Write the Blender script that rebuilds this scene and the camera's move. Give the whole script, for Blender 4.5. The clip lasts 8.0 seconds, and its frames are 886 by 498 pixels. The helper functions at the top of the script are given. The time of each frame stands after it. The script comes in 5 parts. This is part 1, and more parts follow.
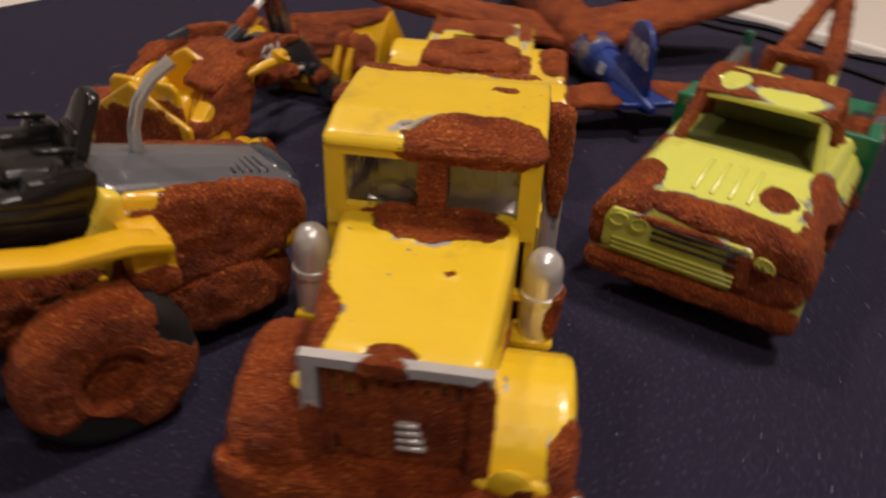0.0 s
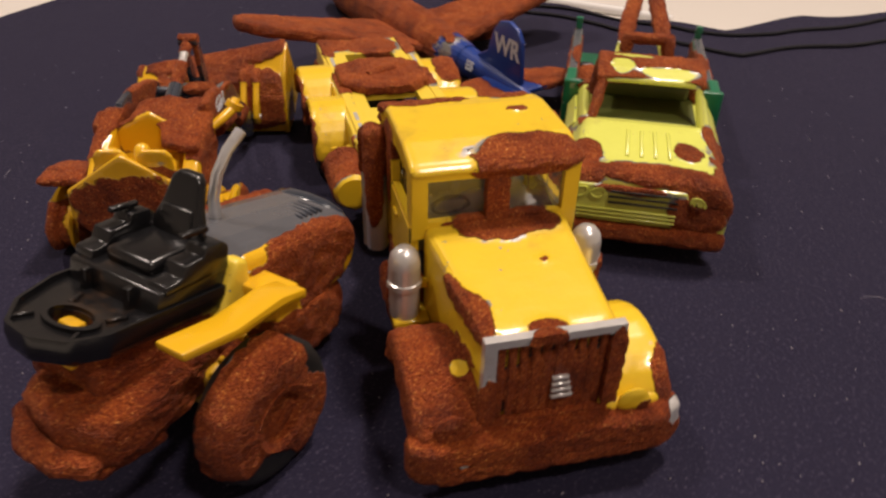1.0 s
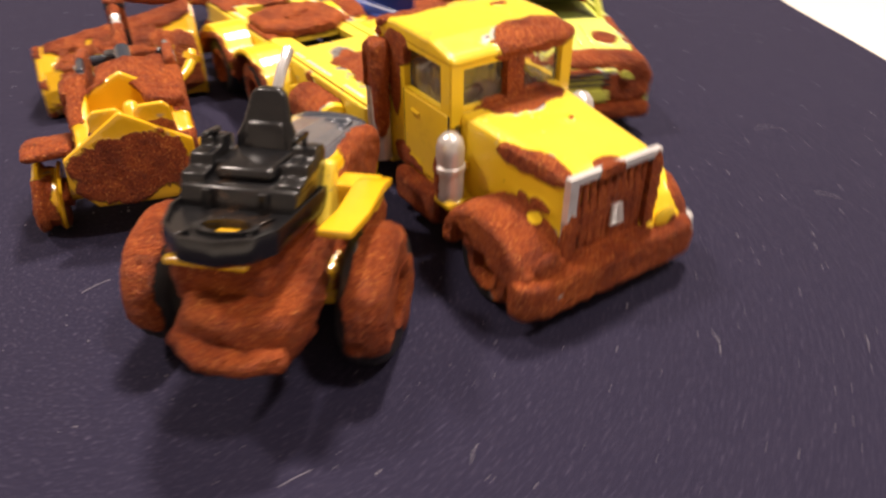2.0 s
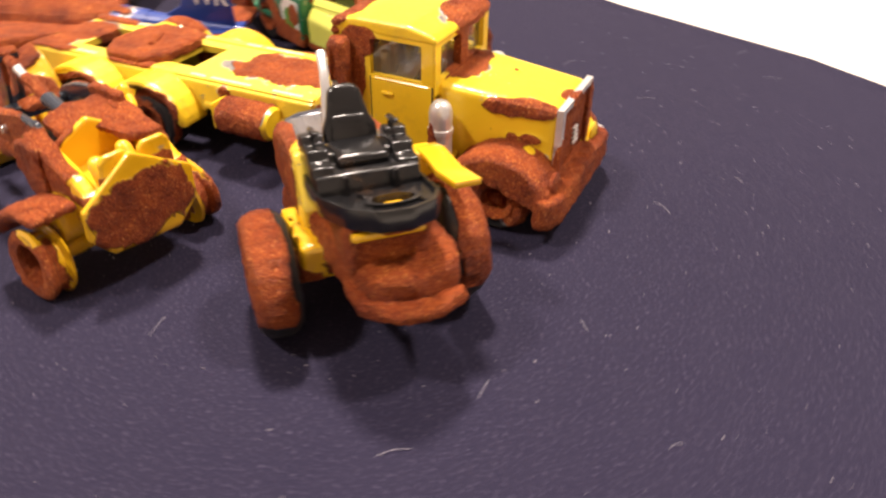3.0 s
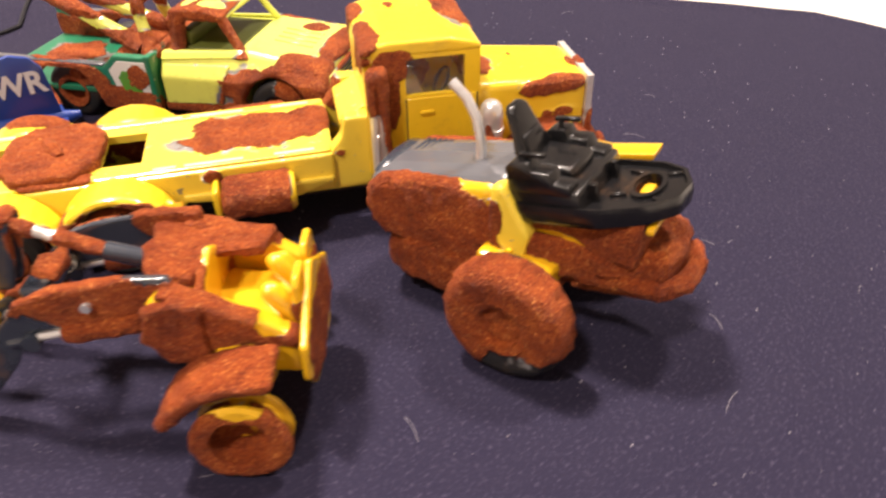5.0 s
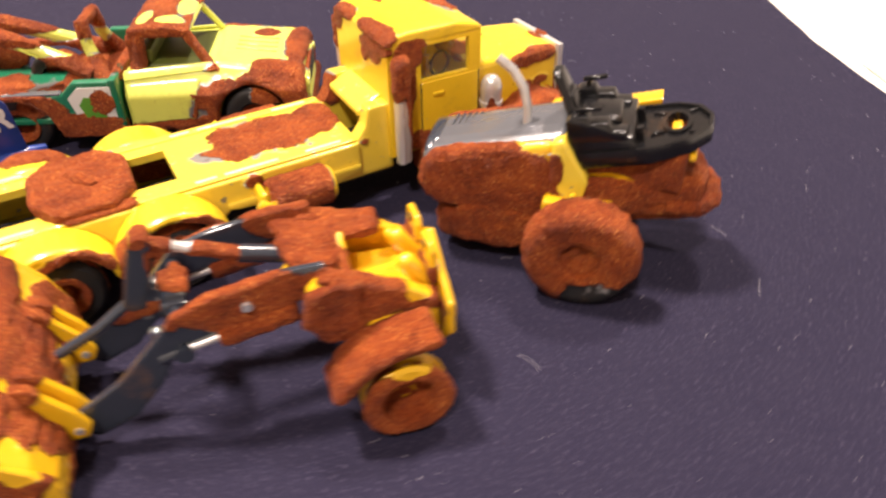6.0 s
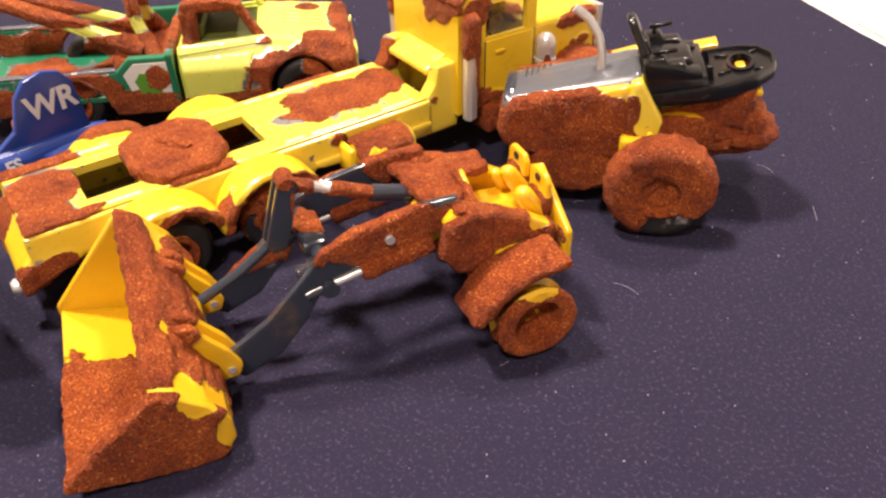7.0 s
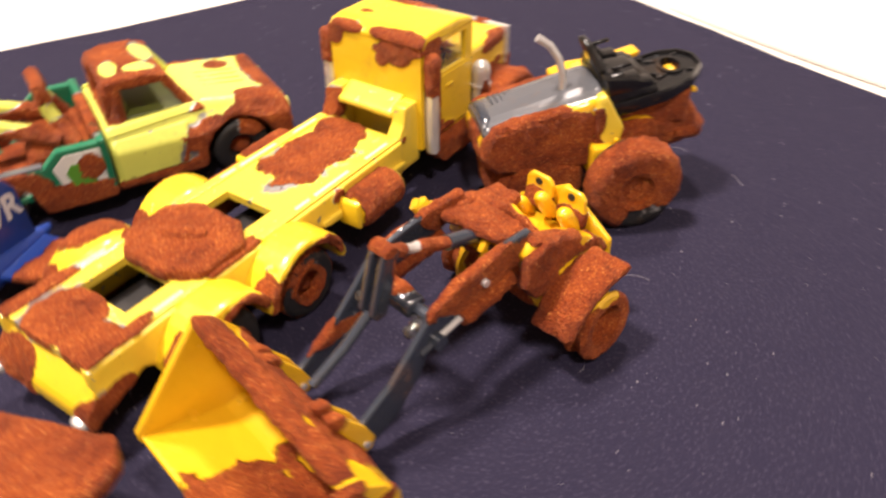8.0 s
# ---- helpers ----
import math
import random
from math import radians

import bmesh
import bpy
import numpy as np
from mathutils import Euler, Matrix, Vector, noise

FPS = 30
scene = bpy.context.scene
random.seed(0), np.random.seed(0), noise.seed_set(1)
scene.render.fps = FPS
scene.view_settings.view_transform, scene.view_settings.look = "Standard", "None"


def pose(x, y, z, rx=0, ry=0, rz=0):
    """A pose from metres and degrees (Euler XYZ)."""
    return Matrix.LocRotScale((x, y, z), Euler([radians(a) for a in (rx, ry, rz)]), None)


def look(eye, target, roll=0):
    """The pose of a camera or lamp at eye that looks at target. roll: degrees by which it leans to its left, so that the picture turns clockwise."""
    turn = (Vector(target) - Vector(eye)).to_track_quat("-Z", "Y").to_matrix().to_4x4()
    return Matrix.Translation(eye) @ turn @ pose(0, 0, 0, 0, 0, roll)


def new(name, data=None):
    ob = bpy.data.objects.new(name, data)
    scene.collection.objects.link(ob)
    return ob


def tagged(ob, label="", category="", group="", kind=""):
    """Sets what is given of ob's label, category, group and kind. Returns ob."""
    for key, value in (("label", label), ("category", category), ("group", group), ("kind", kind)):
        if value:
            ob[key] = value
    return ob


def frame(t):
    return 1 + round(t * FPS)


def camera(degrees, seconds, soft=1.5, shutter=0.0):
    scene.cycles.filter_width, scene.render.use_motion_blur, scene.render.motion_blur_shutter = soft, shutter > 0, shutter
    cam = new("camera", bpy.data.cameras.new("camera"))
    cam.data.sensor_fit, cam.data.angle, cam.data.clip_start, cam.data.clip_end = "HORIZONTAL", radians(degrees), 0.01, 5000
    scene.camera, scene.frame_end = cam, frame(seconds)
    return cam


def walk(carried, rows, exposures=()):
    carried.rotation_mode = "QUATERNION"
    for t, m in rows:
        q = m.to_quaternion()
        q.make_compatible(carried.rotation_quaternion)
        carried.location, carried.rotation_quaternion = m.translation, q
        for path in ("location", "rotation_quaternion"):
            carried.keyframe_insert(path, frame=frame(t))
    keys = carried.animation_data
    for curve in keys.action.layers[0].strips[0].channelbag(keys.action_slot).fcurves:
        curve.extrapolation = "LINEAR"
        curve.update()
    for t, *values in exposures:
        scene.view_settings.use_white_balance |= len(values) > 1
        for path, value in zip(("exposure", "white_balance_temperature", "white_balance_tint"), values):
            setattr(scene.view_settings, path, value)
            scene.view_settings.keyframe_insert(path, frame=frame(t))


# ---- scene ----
CM = 0.01
cam = camera(60.8, 8.0, soft=2.4, shutter=0.8)
# eyes and targets in centimetres
PATH = [
    (0, (-1.852, -9.434, 5.677), (-1.368, -7.839, 4.571), 2.6),
    (0.5, (-3.963, -9.415, 6.109), (-3.11, -7.99, 4.994), 2.0),
    (1, (-5.28, -9.097, 6.624), (-4.256, -7.796, 5.502), 1.6),
    (1.5, (-6.246, -8.896, 6.293), (-5.095, -7.722, 5.154), 1.2),
    (2, (-8.533, -7.863, 6.207), (-7.162, -6.986, 5.045), -0.1),
    (2.2, (-9.491, -7.125, 6.326), (-8.024, -6.434, 5.155), 0.3),
    (3.3, (-11.896, -1.913, 6.683), (-10.291, -2.136, 5.511), 0.5),
    (3.5, (-11.344, -0.479, 6.217), (-9.789, -0.908, 5.035), 0.4),
    (4, (-9.757, 1.533, 5.922), (-8.327, 0.8, 4.732), -0.3),
    (4.5, (-9.334, 1.912, 6.382), (-8.01, 1.014, 5.182), -0.9),
    (4.7, (-9.371, 2.383, 6.792), (-8.042, 1.497, 5.589), -1.3),
    (5.8, (-8.321, 5.631, 7.084), (-7.254, 4.451, 5.873), -0.7),
    (6, (-7.754, 6.431, 7.25), (-6.788, 5.172, 6.034), -0.8),
    (6.5, (-6.449, 8.132, 6.882), (-5.603, 6.788, 5.665), -1.2),
    (7, (-6.518, 8.451, 6.973), (-5.674, 7.107, 5.756), -0.9),
    (7.5, (-5.434, 9.022, 7.251), (-4.746, 7.597, 6.027), -1.0),
    (8, (-3.062, 9.921, 7.737), (-2.769, 8.363, 6.518), -0.2),
]
walk(cam, [(t, look(Vector(eye) * CM, Vector(target) * CM, roll)) for t, eye, target, roll in PATH],
     exposures=[(0.0, -1.35), (0.5, -1.25), (1.0, -1.0), (1.5, -0.65), (2.0, -0.05), (3.4, 0.4), (4.5, 0.4), (6.0, 0.35), (8.0, 0.2)])

# ---- light: a warm ceiling lamp with two bulbs, and the room's own bounce ----
world = bpy.data.worlds.new("room_air")
scene.world = world
world.use_nodes = True
world.node_tree.nodes["Background"].inputs[0].default_value = (1.0, 0.9, 0.8, 1)
world.node_tree.nodes["Background"].inputs[1].default_value = 0.12


def bulb(name, eye, target, size, watts, colour):
    data = bpy.data.lights.new(name, "AREA")
    data.shape, data.size, data.energy, data.color = "DISK", size, watts, colour
    ob = new(name, data)
    ob.matrix_world = look(eye, target)
    return ob


bulb("ceiling_bulb", (0.55, 0.10, 1.36), (0, 0, 0), 0.16, 30, (1.0, 0.835, 0.73))
bulb("ceiling_bulb", (0.10, -0.70, 1.36), (0, 0, 0), 0.16, 16, (1.0, 0.835, 0.74))
bulb("ceiling_bulb", (-0.30, 0.75, 1.36), (0, 0, 0), 0.16, 16, (1.0, 0.835, 0.74))


# ---- materials ----
def nodes_of(name):
    mat = bpy.data.materials.new(name)
    mat.use_nodes = True
    nt = mat.node_tree
    return mat, nt, nt.nodes["Principled BSDF"]


def add(nt, kind, **sets):
    n = nt.nodes.new(kind)
    for key, value in sets.items():
        if key == "operation":
            n.operation = value
        elif key == "data_type":
            n.data_type = value
        elif key == "blend_type":
            n.blend_type = value
    return n


def math_node(nt, op, a, b=0.0, clamp=False):
    n = add(nt, "ShaderNodeMath", operation=op)
    n.use_clamp = clamp
    for i, v in enumerate((a, b)):
        if isinstance(v, (int, float)):
            n.inputs[i].default_value = v
        else:
            nt.links.new(v, n.inputs[i])
    return n.outputs[0]


def step_node(nt, v, lo, hi):
    n = nt.nodes.new("ShaderNodeMapRange")
    n.interpolation_type = "SMOOTHSTEP"
    nt.links.new(v, n.inputs["Value"])
    n.inputs["From Min"].default_value, n.inputs["From Max"].default_value = lo, hi
    return n.outputs["Result"]


def noise_node(nt, co, scale, detail=3.0, rough=0.6):
    n = nt.nodes.new("ShaderNodeTexNoise")
    nt.links.new(co, n.inputs["Vector"])
    n.inputs["Scale"].default_value, n.inputs["Detail"].default_value, n.inputs["Roughness"].default_value = scale, detail, rough
    return n.outputs["Fac"]


def mix_node(nt, fac, a, b):
    n = nt.nodes.new("ShaderNodeMix")
    n.data_type = "RGBA"
    for sock, v in ((n.inputs[0], fac), (n.inputs[6], a), (n.inputs[7], b)):
        if isinstance(v, tuple):
            sock.default_value = (*v, 1)
        elif isinstance(v, (int, float)):
            sock.default_value = v
        else:
            nt.links.new(v, sock)
    return n.outputs[2]


def ramp_node(nt, v, stops):
    n = nt.nodes.new("ShaderNodeValToRGB")
    nt.links.new(v, n.inputs[0])
    while len(n.color_ramp.elements) < len(stops):
        n.color_ramp.elements.new(0.5)
    for e, (p, c) in zip(n.color_ramp.elements, stops):
        e.position, e.color = p, (*c, 1)
    return n.outputs[0]


def painted(name, colour, rough=0.3, metal=0.0, chips=0.5, worn=0.03, coat=0.3):
    """Toy enamel with crusts of granular rust where the mesh's rust value is high, and bare metal along the crust's rim."""
    mat, nt, bs = nodes_of(name)
    co = nt.nodes.new("ShaderNodeTexCoord").outputs["Object"]
    at = nt.nodes.new("ShaderNodeAttribute")
    at.attribute_name = "rust"
    fine, mid, broad = noise_node(nt, co, 3800, 4, 0.75), noise_node(nt, co, 1100, 3), noise_node(nt, co, 170, 3)
    edge = math_node(nt, "ADD", at.outputs["Fac"], math_node(nt, "MULTIPLY", math_node(nt, "SUBTRACT", mid, 0.5), 0.11))
    rust = step_node(nt, edge, 0.488, 0.512)
    rim = math_node(nt, "MULTIPLY", step_node(nt, edge, 0.40, 0.46), step_node(nt, broad, 0.60 - 0.12 * chips, 0.66 - 0.12 * chips), True)
    # stray chips
    spots = step_node(nt, noise_node(nt, co, 420, 4, 0.7), 0.735 - worn, 0.75 - worn)
    bare = math_node(nt, "MAXIMUM", rim, spots, True)
    shade = mix_node(nt, noise_node(nt, co, 260, 4), tuple(c * 0.93 for c in colour), tuple(min(1, c * 1.05) for c in colour))
    dirt = step_node(nt, noise_node(nt, co, 120, 5, 0.7), 0.55, 0.80)
    shade = mix_node(nt, math_node(nt, "MULTIPLY", dirt, 0.42), shade, (0.20, 0.10, 0.04))
    pits = step_node(nt, noise_node(nt, co, 640, 4, 0.75), 0.715 - worn * 0.4, 0.74 - worn * 0.4)
    shade = mix_node(nt, math_node(nt, "MULTIPLY", pits, 0.8 if worn > -0.02 else 0.0), shade, (0.16, 0.05, 0.015))
    skin = mix_node(nt, bare, shade, (0.42, 0.41, 0.40))
    grit = nt.nodes.new("ShaderNodeTexVoronoi")
    nt.links.new(co, grit.inputs["Vector"])
    grit.inputs["Scale"].default_value = 4600
    facet = nt.nodes.new("ShaderNodeSeparateColor")
    nt.links.new(grit.outputs["Color"], facet.inputs[0])
    fine = math_node(nt, "ADD", math_node(nt, "MULTIPLY", fine, 0.86), math_node(nt, "MULTIPLY", facet.outputs[0], 0.14))
    grain = ramp_node(nt, fine, [(0.28, (0.110, 0.012, 0.002)), (0.41, (0.245, 0.039, 0.007)), (0.54, (0.385, 0.077, 0.013)), (0.62, (0.54, 0.138, 0.024)), (0.69, (0.98, 0.50, 0.16))])
    tone = ramp_node(nt, broad, [(0.32, (0.58, 0.46, 0.46)), (0.50, (1.0, 0.95, 0.9)), (0.68, (1.3, 1.4, 1.25))])
    mul = nt.nodes.new("ShaderNodeMix")
    mul.data_type, mul.blend_type = "RGBA", "MULTIPLY"
    mul.inputs[0].default_value = 1
    nt.links.new(grain, mul.inputs[6])
    nt.links.new(tone, mul.inputs[7])
    nt.links.new(mix_node(nt, rust, skin, mul.outputs[2]), bs.inputs["Base Color"])
    inv = math_node(nt, "SUBTRACT", 1.0, rust)
    nt.links.new(math_node(nt, "ADD", 0.36, math_node(nt, "MULTIPLY", inv, 0.14)), bs.inputs["Specular IOR Level"])
    r = math_node(nt, "ADD", math_node(nt, "MULTIPLY", rust, 0.54 - rough), math_node(nt, "ADD", rough - 0.06, math_node(nt, "MULTIPLY", broad, 0.12)))
    nt.links.new(r, bs.inputs["Roughness"])
    m = math_node(nt, "MAXIMUM", math_node(nt, "MULTIPLY", bare, 0.8), metal)
    nt.links.new(math_node(nt, "MULTIPLY", m, inv), bs.inputs["Metallic"])
    nt.links.new(math_node(nt, "MULTIPLY", inv, coat), bs.inputs["Coat Weight"])
    bs.inputs["Coat Roughness"].default_value = 0.16
    pebble = math_node(nt, "SUBTRACT", 1.0, math_node(nt, "MULTIPLY", grit.outputs["Distance"], 1.3), True)
    fine = math_node(nt, "ADD", fine, math_node(nt, "MULTIPLY", pebble, 0.45))
    h = math_node(nt, "MULTIPLY", rust, math_node(nt, "ADD", 0.6, math_node(nt, "ADD", fine, math_node(nt, "MULTIPLY", mid, 1.2))))
    h = math_node(nt, "ADD", h, math_node(nt, "MULTIPLY", noise_node(nt, co, 500, 2), 0.10))
    bump = nt.nodes.new("ShaderNodeBump")
    bump.inputs["Strength"].default_value, bump.inputs["Distance"].default_value = 1.0, 0.0005
    nt.links.new(h, bump.inputs["Height"])
    nt.links.new(bump.outputs[0], bs.inputs["Normal"])
    return mat


YELLOW = painted("yellow_enamel", (0.86, 0.585, 0.020), rough=0.36, chips=0.1, worn=0.045, coat=0.6)
SCUFFED = painted("scuffed_yellow_enamel", (0.88, 0.66, 0.06), rough=0.38, chips=0.6, worn=0.10, coat=0.7)
AMBER = painted("amber_yellow_enamel", (0.80, 0.46, 0.012), rough=0.26, chips=-0.3, worn=0.0, coat=0.6)
LIME = painted("lime_enamel", (0.72, 0.76, 0.14), chips=1.0, worn=0.06)
GREEN = painted("green_enamel", (0.012, 0.17, 0.085), chips=0.8)
BLUE = painted("blue_enamel", (0.012, 0.045, 0.26), rough=0.35)
BLACK = painted("black_plastic", (0.007, 0.007, 0.008), rough=0.24, chips=0.0, worn=0.02, coat=0.12)
GREY = painted("grey_plastic", (0.105, 0.11, 0.125), rough=0.22, chips=0.0, worn=-0.01, coat=0.7)
SLATE = painted("slate_grey_plastic", (0.030, 0.038, 0.055), rough=0.22, chips=0.0, worn=0.0, coat=0.8)
CHROME = painted("worn_chrome", (0.74, 0.73, 0.72), rough=0.30, metal=0.5, chips=0.2, worn=-0.1)
SILVER = painted("silver_plastic", (0.74, 0.74, 0.75), rough=0.24, metal=0.6, chips=0.0, worn=-0.1)
RUBBER = painted("tyre_rubber", (0.014, 0.014, 0.015), rough=0.6, chips=0.0, worn=-0.1, coat=0.0)
DARK = painted("dark_underbody", (0.018, 0.016, 0.016), rough=0.6, chips=0.0, worn=-0.1, coat=0.0)
# the lime again, darkened: the shade inside the cab is in its colour
SHADED_LIME = painted("shaded_lime_cab_inside", (0.085, 0.10, 0.016), rough=0.5, chips=0.0, worn=-0.05, coat=0.0)
WHITE = painted("white_print", (0.72, 0.72, 0.68), rough=0.45, chips=0.0)
LEAF = painted("green_print", (0.10, 0.30, 0.03), rough=0.45, chips=0.0)
PALE = painted("pale_lettering", (0.66, 0.70, 0.78), rough=0.5, chips=0.0, worn=-0.1)


def clear_plastic():
    mat, nt, bs = nodes_of("clear_window_plastic")
    bs.inputs["Base Color"].default_value = (0.88, 0.87, 0.85, 1)
    bs.inputs["Roughness"].default_value = 0.04
    bs.inputs["Transmission Weight"].default_value = 0.97
    bs.inputs["IOR"].default_value = 1.45
    co = nt.nodes.new("ShaderNodeTexCoord").outputs["Object"]
    bump = nt.nodes.new("ShaderNodeBump")
    bump.inputs["Strength"].default_value, bump.inputs["Distance"].default_value = 0.5, 0.0006
    nt.links.new(noise_node(nt, co, 260, 2), bump.inputs["Height"])
    nt.links.new(bump.outputs[0], bs.inputs["Normal"])
    return mat


CLEAR = clear_plastic()


def cloth_material():
    mat, nt, bs = nodes_of("navy_woven_cotton")
    co = nt.nodes.new("ShaderNodeTexCoord").outputs["Object"]
    broad, mid, fine = noise_node(nt, co, 22, 4), noise_node(nt, co, 160, 4, 0.7), noise_node(nt, co, 1900, 4, 0.8)
    base = mix_node(nt, broad, (0.0105, 0.0090, 0.0265), (0.0145, 0.0125, 0.0345))
    base = mix_node(nt, math_node(nt, "MULTIPLY", mid, 0.6), base, (0.022, 0.019, 0.040))
    fuzz = step_node(nt, fine, 0.53, 0.72)
    base = mix_node(nt, math_node(nt, "MULTIPLY", fuzz, 0.75), base, (0.097, 0.085, 0.142))
    nt.links.new(base, bs.inputs["Base Color"])
    bs.inputs["Roughness"].default_value = 0.9
    bs.inputs["Specular IOR Level"].default_value = 0.25
    h = math_node(nt, "ADD", math_node(nt, "MULTIPLY", noise_node(nt, co, 1500, 2), 0.5), math_node(nt, "MULTIPLY", fine, 1.2))
    bump = nt.nodes.new("ShaderNodeBump")
    bump.inputs["Strength"].default_value, bump.inputs["Distance"].default_value = 0.7, 0.0002
    nt.links.new(h, bump.inputs["Height"])
    nt.links.new(bump.outputs[0], bs.inputs["Normal"])
    return mat


CLOTH = cloth_material()


def plain(name, a, b, scale, rough=0.6, bump_size=0.0, coat=0.0):
    mat, nt, bs = nodes_of(name)
    co = nt.nodes.new("ShaderNodeTexCoord").outputs["Object"]
    n = noise_node(nt, co, scale, 5, 0.65)
    nt.links.new(mix_node(nt, n, a, b), bs.inputs["Base Color"])
    bs.inputs["Roughness"].default_value, bs.inputs["Coat Weight"].default_value = rough, coat
    if bump_size:
        bump = nt.nodes.new("ShaderNodeBump")
        bump.inputs["Strength"].default_value, bump.inputs["Distance"].default_value = 0.3, bump_size
        nt.links.new(noise_node(nt, co, scale * 6, 3), bump.inputs["Height"])
        nt.links.new(bump.outputs[0], bs.inputs["Normal"])
    return mat


LAMINATE = plain("pale_laminate", (0.74, 0.70, 0.64), (0.80, 0.76, 0.70), 14, 0.30, 0.0, 0.3)
TRIMWHITE = plain("glossy_white_edging", (0.78, 0.77, 0.75), (0.84, 0.83, 0.81), 30, 0.2, 0.0, 0.5)
PLASTER = plain("cream_plaster", (0.74, 0.70, 0.65), (0.80, 0.76, 0.71), 6, 0.8, 0.001)
CARPET = plain("brown_carpet", (0.16, 0.12, 0.09), (0.24, 0.18, 0.13), 60, 0.95, 0.002)
THREAD = plain("black_thread", (0.006, 0.006, 0.009), (0.010, 0.009, 0.014), 900, 0.9)
LINT = plain("pale_lint", (0.26, 0.24, 0.28), (0.42, 0.40, 0.44), 900, 0.9)


# ---- building blocks, all in centimetres ----
def fresh():
    return bmesh.new()


def soften(bm, verts, width, seg):
    if width > 0:
        got = set(verts)
        edges = [e for e in bm.edges if e.verts[0] in got and e.verts[1] in got and len(e.link_faces) == 2 and e.calc_face_angle(0) > 0.35]
        bmesh.ops.bevel(bm, geom=edges, offset=width, offset_type="OFFSET", segments=seg, profile=0.5, affect="EDGES", clamp_overlap=True)


def hexa(bm, back, front, bev=0.06, seg=2):
    """A block from two end rectangles (x, y0, y1, z0, z1)."""
    vs = []
    for x, y0, y1, z0, z1 in (back, front):
        vs.append([bm.verts.new(p) for p in ((x, y0, z0), (x, y1, z0), (x, y1, z1), (x, y0, z1))])
    a, b = vs
    bm.faces.new(a)
    bm.faces.new(b[::-1])
    for i in range(4):
        j = (i + 1) % 4
        bm.faces.new((a[j], a[i], b[i], b[j]))
    bmesh.ops.recalc_face_normals(bm, faces=list({f for v in a + b for f in v.link_faces}))
    soften(bm, a + b, bev, seg)
    return bm


def box(bm, x0, x1, y0, y1, z0, z1, bev=0.05, seg=2):
    return hexa(bm, (x0, y0, y1, z0, z1), (x1, y0, y1, z0, z1), bev, seg)


def prism(bm, prof, a0, a1, axis="y", bev=0.05, seg=2, shrink=1.0):
    """A profile drawn out from a0 to a1: (x, z) along y, (y, z) along x, (x, y) along z."""
    put = {"y": lambda u, v, a: (u, a, v), "x": lambda u, v, a: (a, u, v), "z": lambda u, v, a: (u, v, a)}[axis]
    cu, cv = sum(p[0] for p in prof) / len(prof), sum(p[1] for p in prof) / len(prof)
    lo = [bm.verts.new(put(u, v, a0)) for u, v in prof]
    hi = [bm.verts.new(put(cu + (u - cu) * shrink, cv + (v - cv) * shrink, a1)) for u, v in prof]
    faces = [bm.faces.new(lo), bm.faces.new(hi[::-1])]
    for i in range(len(prof)):
        j = (i + 1) % len(prof)
        faces.append(bm.faces.new((lo[j], lo[i], hi[i], hi[j])))
    bmesh.ops.recalc_face_normals(bm, faces=faces)
    soften(bm, lo + hi, bev, seg)
    return bm


def arch(bm, cx, cz, r0, r1, a0, a1, y0, y1, bev=0.06, n=14):
    """A curved mudguard: a thick arc drawn out along y."""
    out = [(cx + r1 * math.cos(radians(a0 + (a1 - a0) * i / n)), cz + r1 * math.sin(radians(a0 + (a1 - a0) * i / n))) for i in range(n + 1)]
    inn = [(cx + r0 * math.cos(radians(a1 + (a0 - a1) * i / n)), cz + r0 * math.sin(radians(a1 + (a0 - a1) * i / n))) for i in range(n + 1)]
    return prism(bm, out + inn, y0, y1, "y", bev)


def lathe(bm, prof, m, seg=32, jag=None):
    """Turns a closed profile (radius, along) about m's z axis."""
    rings = []
    for i in range(seg):
        a = 2 * math.pi * i / seg
        rings.append([bm.verts.new(m @ Vector((r * math.cos(a), r * math.sin(a), h))) for r, h in (jag(i, prof) if jag else prof)])
    n, faces = len(prof), []
    for i in range(seg):
        p, q = rings[i], rings[(i + 1) % seg]
        for k in range(n):
            j = (k + 1) % n
            if prof[k][0] < 1e-4 and prof[j][0] < 1e-4:
                continue
            faces.append(bm.faces.new((p[k], p[j], q[j], q[k])))
    verts = [v for r in rings for v in r]
    bmesh.ops.remove_doubles(bm, verts=verts, dist=1e-4)
    bmesh.ops.recalc_face_normals(bm, faces=[f for f in faces if f.is_valid])
    return bm


def tube(bm, pts, radius, seg=12):
    """A round bar through pts; radius may change from point to point."""
    pts = [Vector(p) for p in pts]
    rr = radius if isinstance(radius, (list, tuple)) else [radius] * len(pts)
    rings, side = [], None
    for i, p in enumerate(pts):
        d = (pts[min(i + 1, len(pts) - 1)] - pts[max(i - 1, 0)]).normalized()
        if side is None:
            side = d.orthogonal().normalized()
        side = (side - d * side.dot(d)).normalized()
        up = d.cross(side)
        rings.append([bm.verts.new(p + (side * math.cos(2 * math.pi * k / seg) + up * math.sin(2 * math.pi * k / seg)) * rr[i]) for k in range(seg)])
    faces = [bm.faces.new(rings[0][::-1]), bm.faces.new(rings[-1])]
    for p, q in zip(rings, rings[1:]):
        for k in range(seg):
            j = (k + 1) % seg
            faces.append(bm.faces.new((p[k], p[j], q[j], q[k])))
    bmesh.ops.recalc_face_normals(bm, faces=faces)
    return bm


